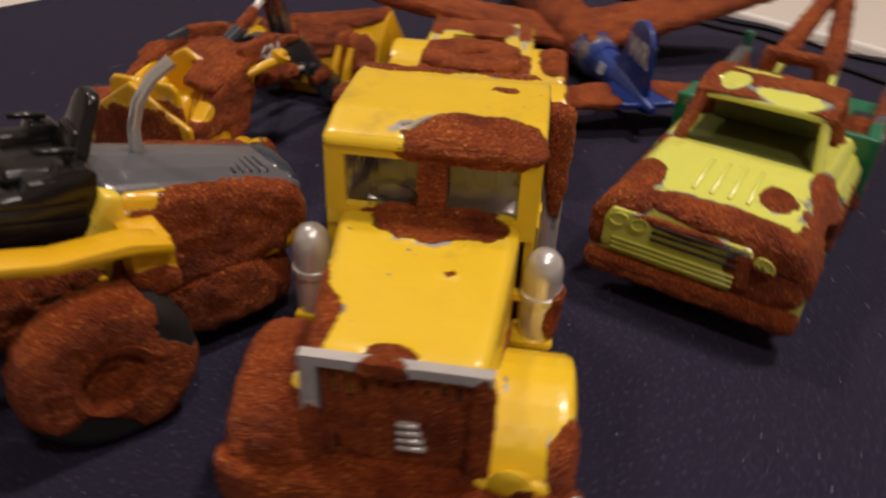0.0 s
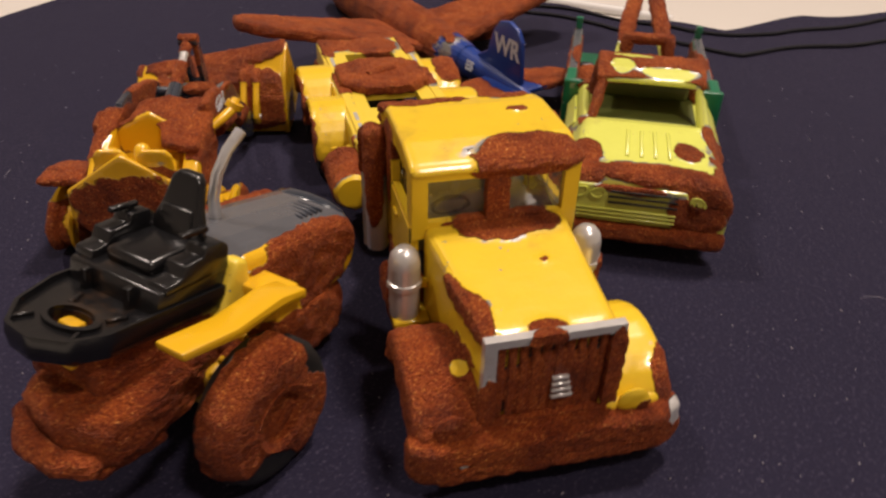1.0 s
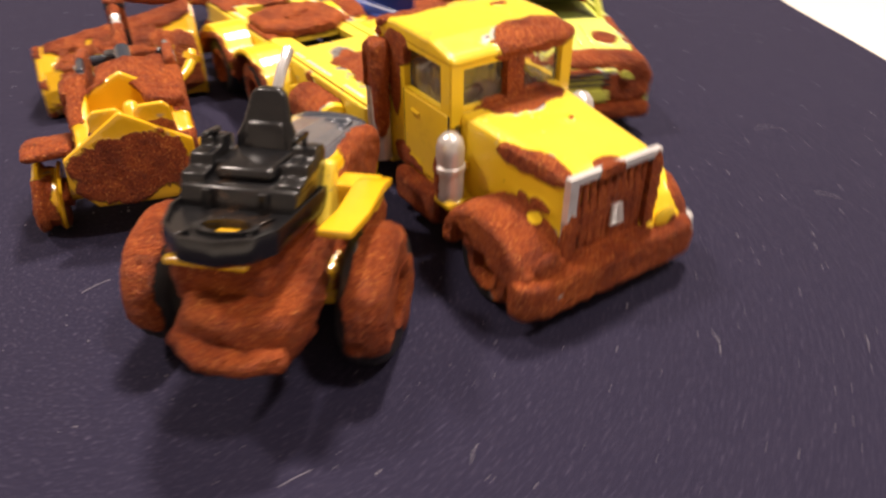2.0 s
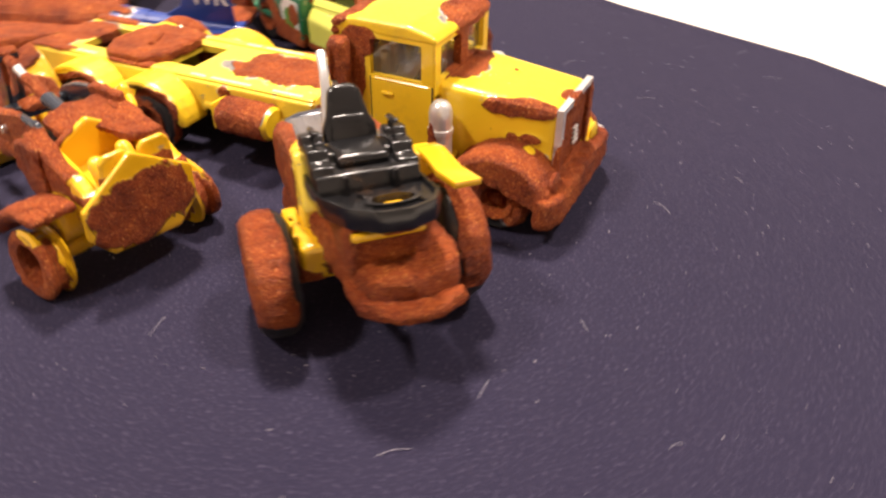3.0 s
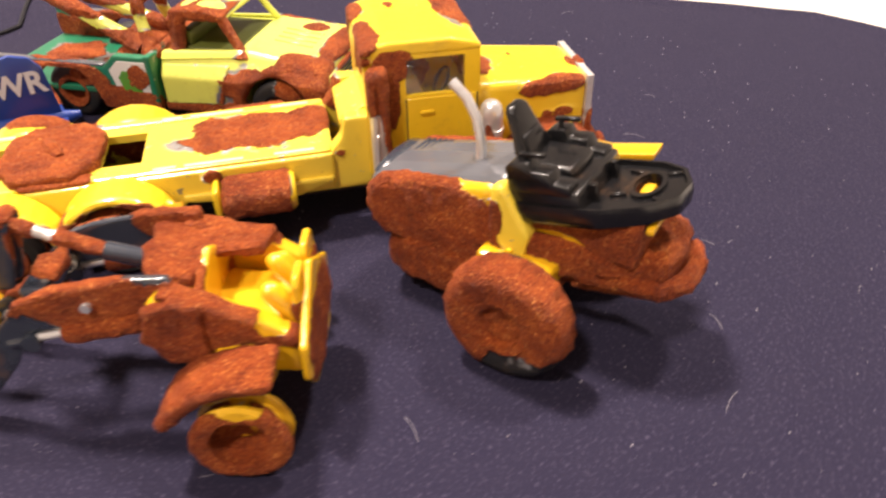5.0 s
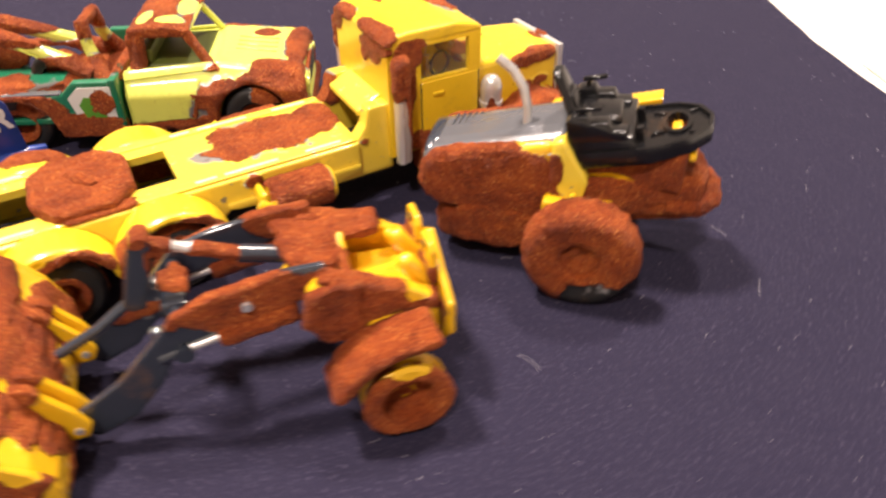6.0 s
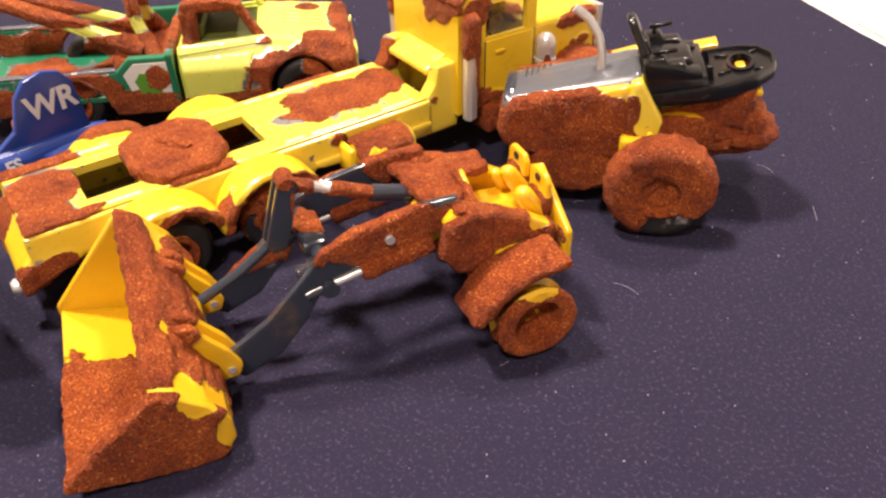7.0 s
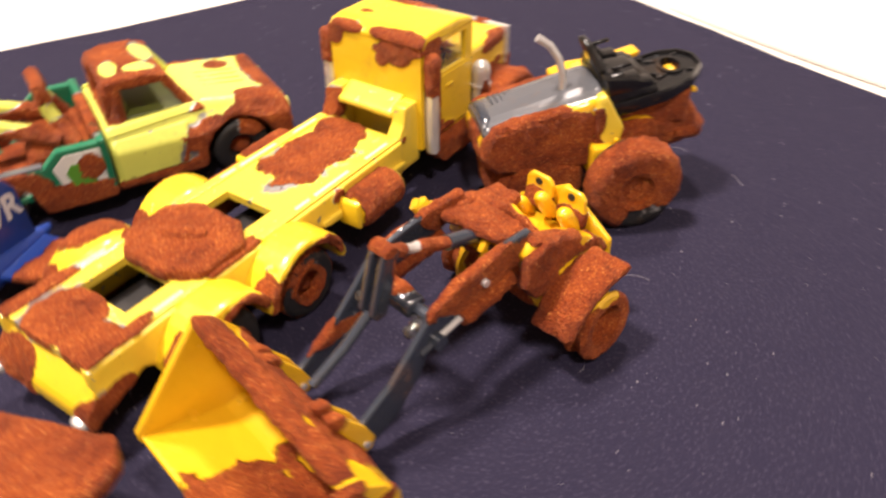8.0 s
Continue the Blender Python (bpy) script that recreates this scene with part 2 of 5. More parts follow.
def panel(bm, us, vs, holes, thick, m):
    """A plate in the u, v plane of m with square holes (index pairs of its cells), thick along m's z."""
    verts = {}

    def at(i, j, k):
        if (i, j, k) not in verts:
            verts[i, j, k] = bm.verts.new(m @ Vector((us[i], vs[j], thick * k)))
        return verts[i, j, k]
    solid = {(i, j) for i in range(len(us) - 1) for j in range(len(vs) - 1)} - set(holes)
    faces = []
    for i, j in solid:
        for k in (0, 1):
            faces.append(bm.faces.new((at(i, j, k), at(i + 1, j, k), at(i + 1, j + 1, k), at(i, j + 1, k))))
        for di, dj, (p, q) in ((-1, 0, ((i, j), (i, j + 1))), (1, 0, ((i + 1, j), (i + 1, j + 1))), (0, -1, ((i, j), (i + 1, j))), (0, 1, ((i, j + 1), (i + 1, j + 1)))):
            if (i + di, j + dj) not in solid:
                faces.append(bm.faces.new((at(*p, 0), at(*q, 0), at(*q, 1), at(*p, 1))))
    bmesh.ops.recalc_face_normals(bm, faces=faces)
    return bm


def refine(bm, res):
    bmesh.ops.triangulate(bm, faces=bm.faces[:])
    for _ in range(8):
        edges = [e for e in bm.edges if e.calc_length() > res * 1.5]
        if not edges:
            break
        bmesh.ops.subdivide_edges(bm, edges=edges, cuts=1, use_grid_fill=True)
        bmesh.ops.triangulate(bm, faces=[f for f in bm.faces if len(f.verts) > 3])


def rust_field(co, spec, seed):
    """Above nought inside the rust: "all" begins rusty; (x, y, z, rx, ry, rz) adds an ellipsoid, a trailing "-" takes one away."""
    f = np.full(len(co), -1.0)
    jitter = np.array([0.30 * noise.noise(Vector(p) * 2.2 + Vector((seed, 0, 0))) + 0.14 * noise.noise(Vector(p) * 6.0 + Vector((0, seed, 0))) + 0.06 * noise.noise(Vector(p) * 17) for p in co])
    for s in spec:
        if s == "all":
            f[:] = 1.0
            continue
        d = np.sqrt((((co - np.array(s[:3])) / np.array(s[3:6])) ** 2).sum(1)) + jitter
        f = np.minimum(f, d - 1) if s[-1] == "-" else np.maximum(f, 1 - d)
    return np.clip(f, -1, 1)


SEED = [0.0]
SHAPE = [None]  # the bend of the thing that is being built: a function of a point, or nothing


def part(name, bm, material, parent, label="", rust=None, res=0.075, crust=0.04, angle=42, bend=True):
    """Links a bmesh, given in centimetres, as one mesh under a thing or a part."""
    SEED[0] += 3.7
    field = None
    if rust:
        refine(bm, res)
        bm.normal_update()
        co = np.array([v.co[:] for v in bm.verts])
        field = rust_field(co, rust, SEED[0])
        for v, f in zip(bm.verts, field):
            if f > -0.05:
                lift = min(1.0, (f + 0.05) * 5)
                v.co += v.normal * crust * lift * (0.7 + 0.45 * noise.noise(v.co * 8) + 0.4 * noise.noise(v.co * 27))
    me = bpy.data.meshes.new(name)
    for v in bm.verts:
        v.co = (SHAPE[0](v.co) if bend and SHAPE[0] else v.co) * CM
    bm.to_mesh(me)
    bm.free()
    me.materials.append(material)
    me.shade_smooth()
    me.set_sharp_from_angle(angle=radians(angle))
    if field is not None:
        a = me.attributes.new("rust", "FLOAT", "POINT")
        a.data.foreach_set("value", (0.5 + 0.5 * field).astype(np.float32))
    ob = new(name, me)
    ob.parent = parent
    if label:
        tagged(ob, label)
    return ob


def thing(name, x, y, heading, label, category, z=0.0, pitch=0.0, roll=0.0, group=""):
    ob = new(name)
    ob.empty_display_size = 0.01
    ob.matrix_world = pose(x * CM, y * CM, z * CM, roll, pitch, heading)
    return tagged(ob, label, category, group)


def solid(name, bm, material, label, category="", kind="", rust=None, res=0.1, crust=0.03, group=""):
    ob = part(name, bm, material, None, "", rust, res, crust)
    return tagged(ob, label, category, group, kind)


def axle(x, y, z):
    """A matrix whose z axis lies along the thing's y axis."""
    return Matrix.Translation((x, y, z)) @ Matrix.Rotation(radians(-90), 4, "X")


def lettering(name, words, size, m, material, parent, depth=0.012):
    cu = bpy.data.curves.new(name, "FONT")
    cu.body, cu.size, cu.extrude, cu.align_x, cu.align_y = words, size, depth, "CENTER", "CENTER"
    cu.offset = size * 0.028
    tmp = bpy.data.objects.new(name, cu)
    scene.collection.objects.link(tmp)
    bpy.context.view_layer.update()
    me = bpy.data.meshes.new_from_object(tmp.evaluated_get(bpy.context.evaluated_depsgraph_get()))
    bpy.data.objects.remove(tmp)
    bm = bmesh.new()
    bm.from_mesh(me)
    bpy.data.meshes.remove(me)
    bmesh.ops.transform(bm, matrix=m, verts=bm.verts[:])
    return part(name, bm, material, parent)


# ---- the room, the table and the cloth ----
def room():
    def slab(name, x0, x1, y0, y1, z0, z1, mat, label, cat):
        bm = fresh()
        box(bm, x0, x1, y0, y1, z0, z1, 0)
        solid(name, bm, mat, label, cat, "structure")
    slab("floor", -200, 200, -200, 200, -84, -76, CARPET, "brown carpeted floor of the room", "floor")
    slab("ceiling", -200, 200, -200, 200, 164, 172, PLASTER, "cream plaster ceiling of the room", "ceiling")
    slab("wall_east", 200, 208, -208, 208, -76, 164, PLASTER, "plain cream plaster wall", "wall")
    slab("wall_west", -208, -200, -208, 208, -76, 164, PLASTER, "plain cream plaster wall", "wall")
    slab("wall_north", -200, 200, 200, 208, -76, 164, PLASTER, "plain cream plaster wall", "wall")
    slab("wall_south", -200, 200, -208, -200, -76, 164, PLASTER, "plain cream plaster wall", "wall")


room()


def table():
    t = thing("table", 0, 0, 28, "pale laminate table with glossy white edging under the dark cloth", "table")
    bm = fresh()
    box(bm, -70, 40, -34, 44, -3.2, -0.12, 0.3, 3)
    part("tabletop", bm, LAMINATE, t)
    bm = fresh()
    tube(bm, [pose(0, 0, 0, 0, 0, -28) @ Vector(p) for p in ((9.0, 12.4, -0.02), (11.1, 8.5, 0.0), (12.8, 5.4, -0.02), (13.4, 4.2, -0.04))], 0.16, 10)
    part("edge_bead", bm, TRIMWHITE, t, "glossy white edging bead")
    bm = fresh()
    tube(bm, [pose(0, 0, 0, 0, 0, -28) @ Vector(p) for p in ((-5.6, -12.6, -0.04), (-7.2, -10.9, -0.02), (-9.0, -9.2, 0.0), (-11.0, -7.5, -0.02), (-14.5, -4.2, -0.04))], 0.13, 10)
    part("edge_bead", bm, TRIMWHITE, t, "glossy white edging bead")
    for x, y in ((-65, -30), (-65, 40), (36, -30), (36, 40)):
        bm = fresh()
        box(bm, x - 2, x + 2, y - 2, y + 2, -76, -3.2, 0.3)
        part("leg", bm, LAMINATE, t)


table()

CLOTH_EDGE = [(-1.4, -15.8), (0.6, -15.4), (2.2, -14.3), (5.6, -11.8), (9.2, -8.0), (12.9, -4.6), (16.5, -1.6), (20.2, 0.3), (16.6, 2.0), (13.7, 2.6), (12.0, 4.9), (10.9, 8.0),
              (8.8, 13.0), (6.0, 19.0), (-2.0, 14.6), (-9.0, 9.8), (-18.0, 3.6), (-13.5, -3.6), (-10.0, -7.2), (-8.2, -8.9), (-6.5, -10.7), (-4.2, -13.0), (-2.4, -15.2)]


def cloth():
    pts, n = [Vector((*p, 0)) for p in CLOTH_EDGE], len(CLOTH_EDGE)
    mid = Vector((1.5, 0.5, 0))
    edge = []
    for i in range(n):
        a, b = pts[i], pts[(i + 1) % n]
        for k in range(10):
            edge.append(a.lerp(b, k / 10) + Vector((noise.noise(a * 0.7 + b * 0.01 * k), noise.noise(b * 0.6 + a * 0.02 * k), 0)) * 0.05)
    bm = fresh()
    rings = []
    for s in [i / 60 for i in range(1, 61)] + [1.004]:
        ring = []
        for p in edge:
            q = mid.lerp(p, min(s, 1.0) if s <= 1 else s)
            east = max(0.0, min(1.0, (q.x + q.y * 0.35 - 10.5) / 3.0))
            z = 0.10 * east * (0.5 + 0.5 * math.sin(q.x * 1.1 - q.y * 1.7)) * (s > 0.4)
            rim = max(0.0, (s - 0.975) / 0.025)
            z += 0.05 * min(1.0, rim * 1.5) * (rim > 0)
            z -= 0.16 * (s > 1)
            ring.append(bm.verts.new((q.x, q.y, z)))
        rings.append(ring)
    c = bm.verts.new(mid)
    m = len(edge)
    for k in range(m):
        bm.faces.new((c, rings[0][k], rings[0][(k + 1) % m]))
    for p, q in zip(rings, rings[1:]):
        for k in range(m):
            j = (k + 1) % m
            bm.faces.new((p[k], q[k], q[j], p[j]))
    sheet = solid("cloth", bm, CLOTH, "dark navy woven cotton cloth with a stitched hem", "cloth")
    for line in ([(8.4, 10.6), (9.7, 7.7), (11.1, 4.8), (11.4, 2.9), (12.3, 1.1), (14.8, 0.2), (17.8, -1.0)], [(9.4, 10.2), (10.5, 7.6), (11.7, 5.3), (12.6, 3.0), (14.4, 1.5), (17.2, 0.8), (19.4, 0.2)]):
        bm = fresh()
        pts = [Vector((*a, 0)).lerp(Vector((*b, 0)), k / 6) for a, b in zip(line, line[1:]) for k in range(6)]
        tube(bm, [p + Vector((0, 0, 0.06 + 0.10 * max(0.0, min(1.0, (p.x + p.y * 0.35 - 10.5) / 3.0)) * (0.5 + 0.5 * math.sin(p.x * 1.1 - p.y * 1.7)))) for p in pts], 0.05, 6)
        part("hem_seam", bm, THREAD, sheet, "dark stitched seam")


cloth()


# ---- wheels ----
def wheel(parent, x, y, z, r, w, out, tyre_rust=None, rim_rust=None, rim=None, hub=0.55, knobs=0, dish=0.2):
    """A tyre about the point, its outer side towards out (+1 or -1 along y), with its rim as a piece of it."""
    h = w / 2
    if SHAPE[0]:
        top = SHAPE[0](Vector((x, y, z + r))).z
        x, y, z = SHAPE[0](Vector((x, y, z)))
        r, z = top / 2, top / 2
    prof = [(r * hub, -h), (r * 0.86, -h), (r * 0.97, -h * 0.75), (r, -h * 0.4), (r, h * 0.4), (r * 0.97, h * 0.75), (r * 0.86, h), (r * hub, h)]
    jag = (lambda i, p: [(q * (1.0 if q < r * 0.99 or i % 2 else 1.03), k) for q, k in p]) if knobs else None
    bm = fresh()
    lathe(bm, prof, axle(x, y, z), knobs * 2 if knobs else 32, jag)
    tyre = part("tyre", bm, RUBBER, parent, rust=tyre_rust, res=0.085, bend=False)
    bm = fresh()
    e, q = r * hub, out * h
    lathe(bm, [(0, q * 0.55), (e * 0.3, q * 0.55), (e * 0.38, q * dish), (e * 0.75, q * dish), (e * 0.85, q * 0.95), (e, q * 1.04), (e * 1.02, q * 0.9), (e * 0.9, -q * 0.2), (0, -q * 0.2)], axle(x, y, z), 28)
    part("rim", bm, rim or DARK, tyre, rust=rim_rust, res=0.08, bend=False)
    return tyre


# ---- the yellow bonneted truck ----
def yellow_truck():
    t = thing("toy_truck", 1.137, -0.496, -113.57, "yellow die-cast bonneted toy truck with bare chassis and granular rust", "toy truck")
    SHAPE[0] = lambda p: Vector((p.x, p.y + (p.x - 3.5) * 0.031 * (p.x < 1.85), p.z * 0.92))
    # chassis deck with its two square holes
    bm = fresh()
    panel(bm, [-5.15, -4.28, -3.55, -2.22, -1.60, 1.19], [-0.80, -0.50, 0.46, 0.80], [(1, 1), (3, 1)], -0.14, Matrix.Translation((0, 0, 1.42)))
    deck = part("chassis_deck", bm, SCUFFED, t, rust=[(0.12, 0.10, 1.42, 1.22, 0.60, 0.3), (0.9, 0.45, 1.42, 0.4, 0.25, 0.3), (-4.75, 0.1, 1.42, 0.55, 0.62, 0.3), (-4.9, -0.6, 1.42, 0.4, 0.3, 0.3)])
    bm = fresh()
    prism(bm, [(-3.56, -0.36), (-3.30, -0.82), (-2.55, -0.84), (-2.22, -0.46), (-2.20, 0.40), (-2.50, 0.72), (-3.25, 0.72), (-3.55, 0.40)], 1.40, 1.58, "z", 0.04)
    plate = part("coupling_plate", bm, SCUFFED, t, "raised coupling plate under thick rust", rust=["all"], crust=0.05)
    bm = fresh()
    tube(bm, [(-2.72, -0.30, 1.60), (-2.86, -0.05, 1.61), (-3.0, 0.22, 1.60)], [0.05, 0.09, 0.05], 8)
    part("coupling_jaw", bm, SCUFFED, plate, rust=["all"], crust=0.04)
    for s in (-1, 1):
        bm = fresh()
        prism(bm, [(-5.2, 1.40), (1.19, 1.40), (1.19, 0.72), (0.6, 0.72), (0.45, 0.86), (-1.0, 0.86), (-1.15, 0.72), (-4.3, 0.72), (-4.5, 0.86), (-5.2, 0.62)], s * 0.80, s * 0.96, "y", 0.04)
        part("side_rail", bm, SCUFFED, t, rust=[(-0.58, s * 0.96, 1.27, 0.15, 0.12, 0.13), (-5.0, s * 0.9, 0.8, 0.4, 0.4, 0.22)] + ([(-1.2, 0.96, 1.0, 1.6, 0.3, 0.5)] if s > 0 else []))
        bm = fresh()
        prism(bm, [(-1.05, 1.02), (1.16, 1.02), (1.16, 0.92), (0.62, 0.74), (-0.9, 0.88), (-1.05, 0.92)], s * 0.955, s * 1.03, "y", 0.03)
        part("side_moulding", bm, SCUFFED, t)
        bm = fresh()
        box(bm, -5.15, 1.16, s * 0.72, s * 0.90, 1.405, 1.45, 0.02)
        part("deck_lip", bm, SCUFFED, t, rust=[(-4.7, s * 0.8, 1.45, 0.6, 0.3, 0.1), (-2.8, s * 0.8, 1.45, 0.5, 0.3, 0.1)])
        for x, w in ((0.62, 0.30), (-0.55, 0.42), (-1.25, 0.16), (-3.95, 0.34)):
            bm = fresh()
            box(bm, x - w, x + w, s * 0.80 - 0.035, s * 0.80 + 0.03, 1.445, 1.455, 0.003, 1)
            part("bare_scratch", bm, CHROME, t, "bare grey metal scratch")
        for cx in (-1.95, -3.52):
            bm = fresh()
            arch(bm, cx, 0.62, 0.70, 0.85, 2, 178, s * 0.86, s * 1.52, 0.09)
            prism(bm, [(cx + 0.74 * math.cos(radians(a)), 0.62 + 0.74 * math.sin(radians(a))) for a in range(0, 181, 15)], s * 0.88, s * 0.96, "y", 0)
            part("mudguard", bm, YELLOW, t, rust=[(cx + 0.1, s * 1.70, 1.02, 0.85, 0.32, 0.50), (cx - 0.6, s * 1.35, 0.9, 0.35, 0.3, 0.35)] + ([(cx + 0.1, 1.4, 1.3, 0.55, 0.35, 0.3)] if s > 0 and cx < -3 else []))
    bm = fresh()
    box(bm, -5.05, 5.0, -0.45, 0.45, 0.34, 0.90, 0.04)
    part("underframe", bm, DARK, t)
    bm = fresh()
    hexa(bm, (-5.42, -1.02, 1.02, 0.52, 0.80), (-5.05, -0.92, 0.92, 0.55, 1.30), 0.08)
    tail = part("tail_beam", bm, YELLOW, t, rust=[(-5.3, -0.95, 0.7, 0.4, 0.32, 0.3), (-5.3, 0.6, 0.8, 0.4, 0.5, 0.4)])
    for s in (-1, 1):
        bm = fresh()
        lathe(bm, [(0, -0.1), (0.11, -0.1), (0.12, 0.06), (0.08, 0.11), (0, 0.12)], Matrix.Translation((-5.42, s * 0.85, 0.66)) @ Matrix.Rotation(radians(-90), 4, "Y"), 14)
        part("tail_lamp", bm, CHROME, tail)
    # headboard behind the cab, with its square opening
    for s in (-1, 1):
        bm = fresh()
        prism(bm, [(1.14, 0.66), (1.14, 1.36), (1.34, 1.62), (1.40, 1.95), (1.81, 1.95), (1.81, 0.66)], s * 0.60, s * 0.88, "y", 0.04)
        part("headboard_cheek", bm, SCUFFED, t, rust=[(1.3, s * 0.75, 1.36, 0.1, 0.2, 0.08)] if s < 0 else [(1.35, 0.75, 1.6, 0.25, 0.3, 0.35)])
    bm = fresh()
    hexa(bm, (1.34, -0.60, 0.60, 1.68, 1.80), (1.78, -0.60, 0.60, 1.68, 2.02), 0.04)
    part("headboard_cap", bm, SCUFFED, t, rust=[(1.5, 0.2, 1.72, 0.06, 0.2, 0.05)])
    # cab
    back = Matrix.Translation((1.82, 0, 0)) @ Matrix(((0, 0, -1, 0), (1, 0, 0, 0), (0, 1, 0, 0), (0, 0, 0, 1)))
    bm = fresh()
    panel(bm, [-0.98, 0.98], [0.92, 3.02], [], 0.08, back)
    part("cab_back", bm, YELLOW, t, rust=[(1.75, -0.40, 2.78, 0.3, 0.46, 0.24), (1.75, -0.80, 2.9, 0.3, 0.25, 0.14), (1.75, 0.92, 2.9, 0.3, 0.22, 0.26), (1.75, -0.15, 2.6, 0.3, 0.16, 0.14)])
    for s in (-1, 1):
        side = Matrix.Translation((0, s * 0.90, 0)) @ Matrix(((1, 0, 0, 0), (0, 0, s, 0), (0, 1, 0, 0), (0, 0, 0, 1)))
        bm = fresh()
        panel(bm, [1.82, 2.34, 3.22, 3.42], [0.92, 2.24, 2.86, 3.0], [(1, 1)], 0.09, side)
        part("cab_side", bm, YELLOW, t, rust=[(2.10, s * 1.0, 2.35, 0.14, 0.2, 0.75), (2.3, s, 1.1, 0.25, 0.2, 0.2)] + ([(2.15, -1, 2.8, 0.32, 0.2, 0.3)] if s < 0 else [(2.6, 1, 1.6, 0.5, 0.2, 0.5)]))
        bm = fresh()
        box(bm, 2.32, 3.24, s * 0.86 - 0.02, s * 0.86 + 0.02, 2.22, 2.88, 0)
        part("side_window", bm, CLEAR, t, "scratched clear plastic window").visible_shadow = False
        bm = fresh()
        prism(bm, [(2.34, 2.20), (3.40, 2.20), (3.40, 1.02), (2.34, 1.02)], s * 0.985, s * 1.01, "y", 0.012, 1)
        door = part("door", bm, YELLOW, t, rust=[(2.5, s, 1.05, 0.3, 0.2, 0.12)])
        bm = fresh()
        box(bm, 2.54, 2.74, s * 1.02 - 0.02, s * 1.02 + 0.02, 1.92, 1.98, 0.015)
        part("door_handle", bm, YELLOW, door)
        for x0, x1, z0, z1 in ((2.325, 2.345, 1.02, 2.20), (3.395, 3.415, 1.02, 2.20), (2.34, 3.40, 1.005, 1.025)):
            bm = fresh()
            box(bm, x0, x1, s * 0.995 - 0.008, s * 0.995 + 0.008, z0, z1, 0)
            part("door_joint", bm, DARK, door, "dark door joint")
    front = Matrix.Translation((3.36, 0, 0)) @ Matrix(((0, 0, 1, 0), (1, 0, 0, 0), (0, 1, 0, 0), (0, 0, 0, 1)))
    bm = fresh()
    panel(bm, [-0.98, -0.80, -0.10, 0.12, 0.80, 0.98], [2.05, 2.28, 2.84, 3.0], [(1, 1), (3, 1)], 0.09, front)
    part("windscreen_frame", bm, YELLOW, t, rust=[(3.44, 0.03, 2.55, 0.3, 0.19, 0.55), (3.44, 0.35, 2.92, 0.3, 0.68, 0.16), (3.44, 0.1, 2.22, 0.3, 0.62, 0.12)])
    for y0, y1 in ((-0.82, -0.08), (0.10, 0.82)):
        bm = fresh()
        box(bm, 3.31, 3.35, y0, y1, 2.26, 2.86, 0)
        part("windscreen", bm, CLEAR, t, "scratched clear plastic windscreen").visible_shadow = False
    bm = fresh()
    prism(bm, [(1.72, 2.96), (1.74, 3.08), (2.1, 3.15), (3.0, 3.15), (3.42, 3.04), (3.50, 2.93), (3.40, 2.90), (1.98, 2.90)], -1.0, 1.0, "y", 0.08, 3)
    part("cab_roof", bm, YELLOW, t, rust=[(3.35, 0.34, 3.05, 0.40, 0.62, 0.3), (1.80, -0.5, 3.08, 0.24, 0.62, 0.14), (1.75, 0.6, 3.08, 0.2, 0.35, 0.14), (2.35, 0.55, 3.16, 0.08, 0.14, 0.06)])
    bm = fresh()
    box(bm, 2.05, 2.75, -0.8, 0.8, 1.3, 1.95, 0.1)
    box(bm, 2.05, 2.28, -0.75, 0.75, 1.9, 2.5, 0.08)
    for y in (-0.5, -0.2, 0.25, 0.55):
        tube(bm, [(2.30, y, 1.95), (2.34, y, 2.45)], 0.07, 8)
    part("seat", bm, SILVER, t, "pale moulded bench seat")
    bm = fresh()
    lathe(bm, [(0.20, -0.02), (0.24, -0.02), (0.24, 0.02), (0.20, 0.02)], pose(2.98, -0.42, 2.2, 0, -60, 0), 20)
    part("steering_wheel", bm, DARK, t)
    # bonnet, grille, front mudguards and bumper
    bm = fresh()
    hexa(bm, (3.40, -0.86, 0.86, 0.80, 2.24), (5.30, -0.64, 0.74, 0.80, 2.07), 0.11, 3)
    part("bonnet", bm, YELLOW, t, rust=[(4.72, -0.74, 2.02, 0.62, 0.24, 0.17), (3.45, 0.08, 2.25, 0.36, 0.60, 0.2), (4.9, -0.68, 1.50, 0.18, 0.2, 0.10), (4.62, -0.7, 1.42, 0.10, 0.2, 0.16), (5.1, -0.68, 1.02, 0.4, 0.2, 0.24), (4.25, 0.3, 2.16, 0.04, 0.05, 0.05), (5.25, 0.0, 2.08, 0.14, 0.2, 0.1), (4.4, 0.85, 1.1, 0.7, 0.2, 0.4)])
    bm = fresh()
    panel(bm, [-0.68, -0.55, 0.65, 0.78], [0.78, 0.92, 2.00, 2.10], [(1, 1)], 0.10, Matrix.Translation((5.28, 0, 0)) @ Matrix(((0, 0, 1, 0), (1, 0, 0, 0), (0, 1, 0, 0), (0, 0, 0, 1))))
    surround = part("grille_surround", bm, CHROME, t, "worn chrome grille surround", rust=[(5.4, 0, 0.9, 0.3, 0.7, 0.3), (5.45, -0.02, 2.03, 0.2, 0.19, 0.16), (5.43, -0.62, 1.2, 0.2, 0.12, 0.5), (5.43, 0.62, 1.3, 0.2, 0.12, 0.6), (5.48, 0.2, 1.98, 0.10, 0.8, 0.05), (5.4, 0.72, 1.4, 0.2, 0.2, 0.62)])
    bm = fresh()
    box(bm, 5.24, 5.30, -0.56, 0.66, 0.9, 2.02, 0.02)
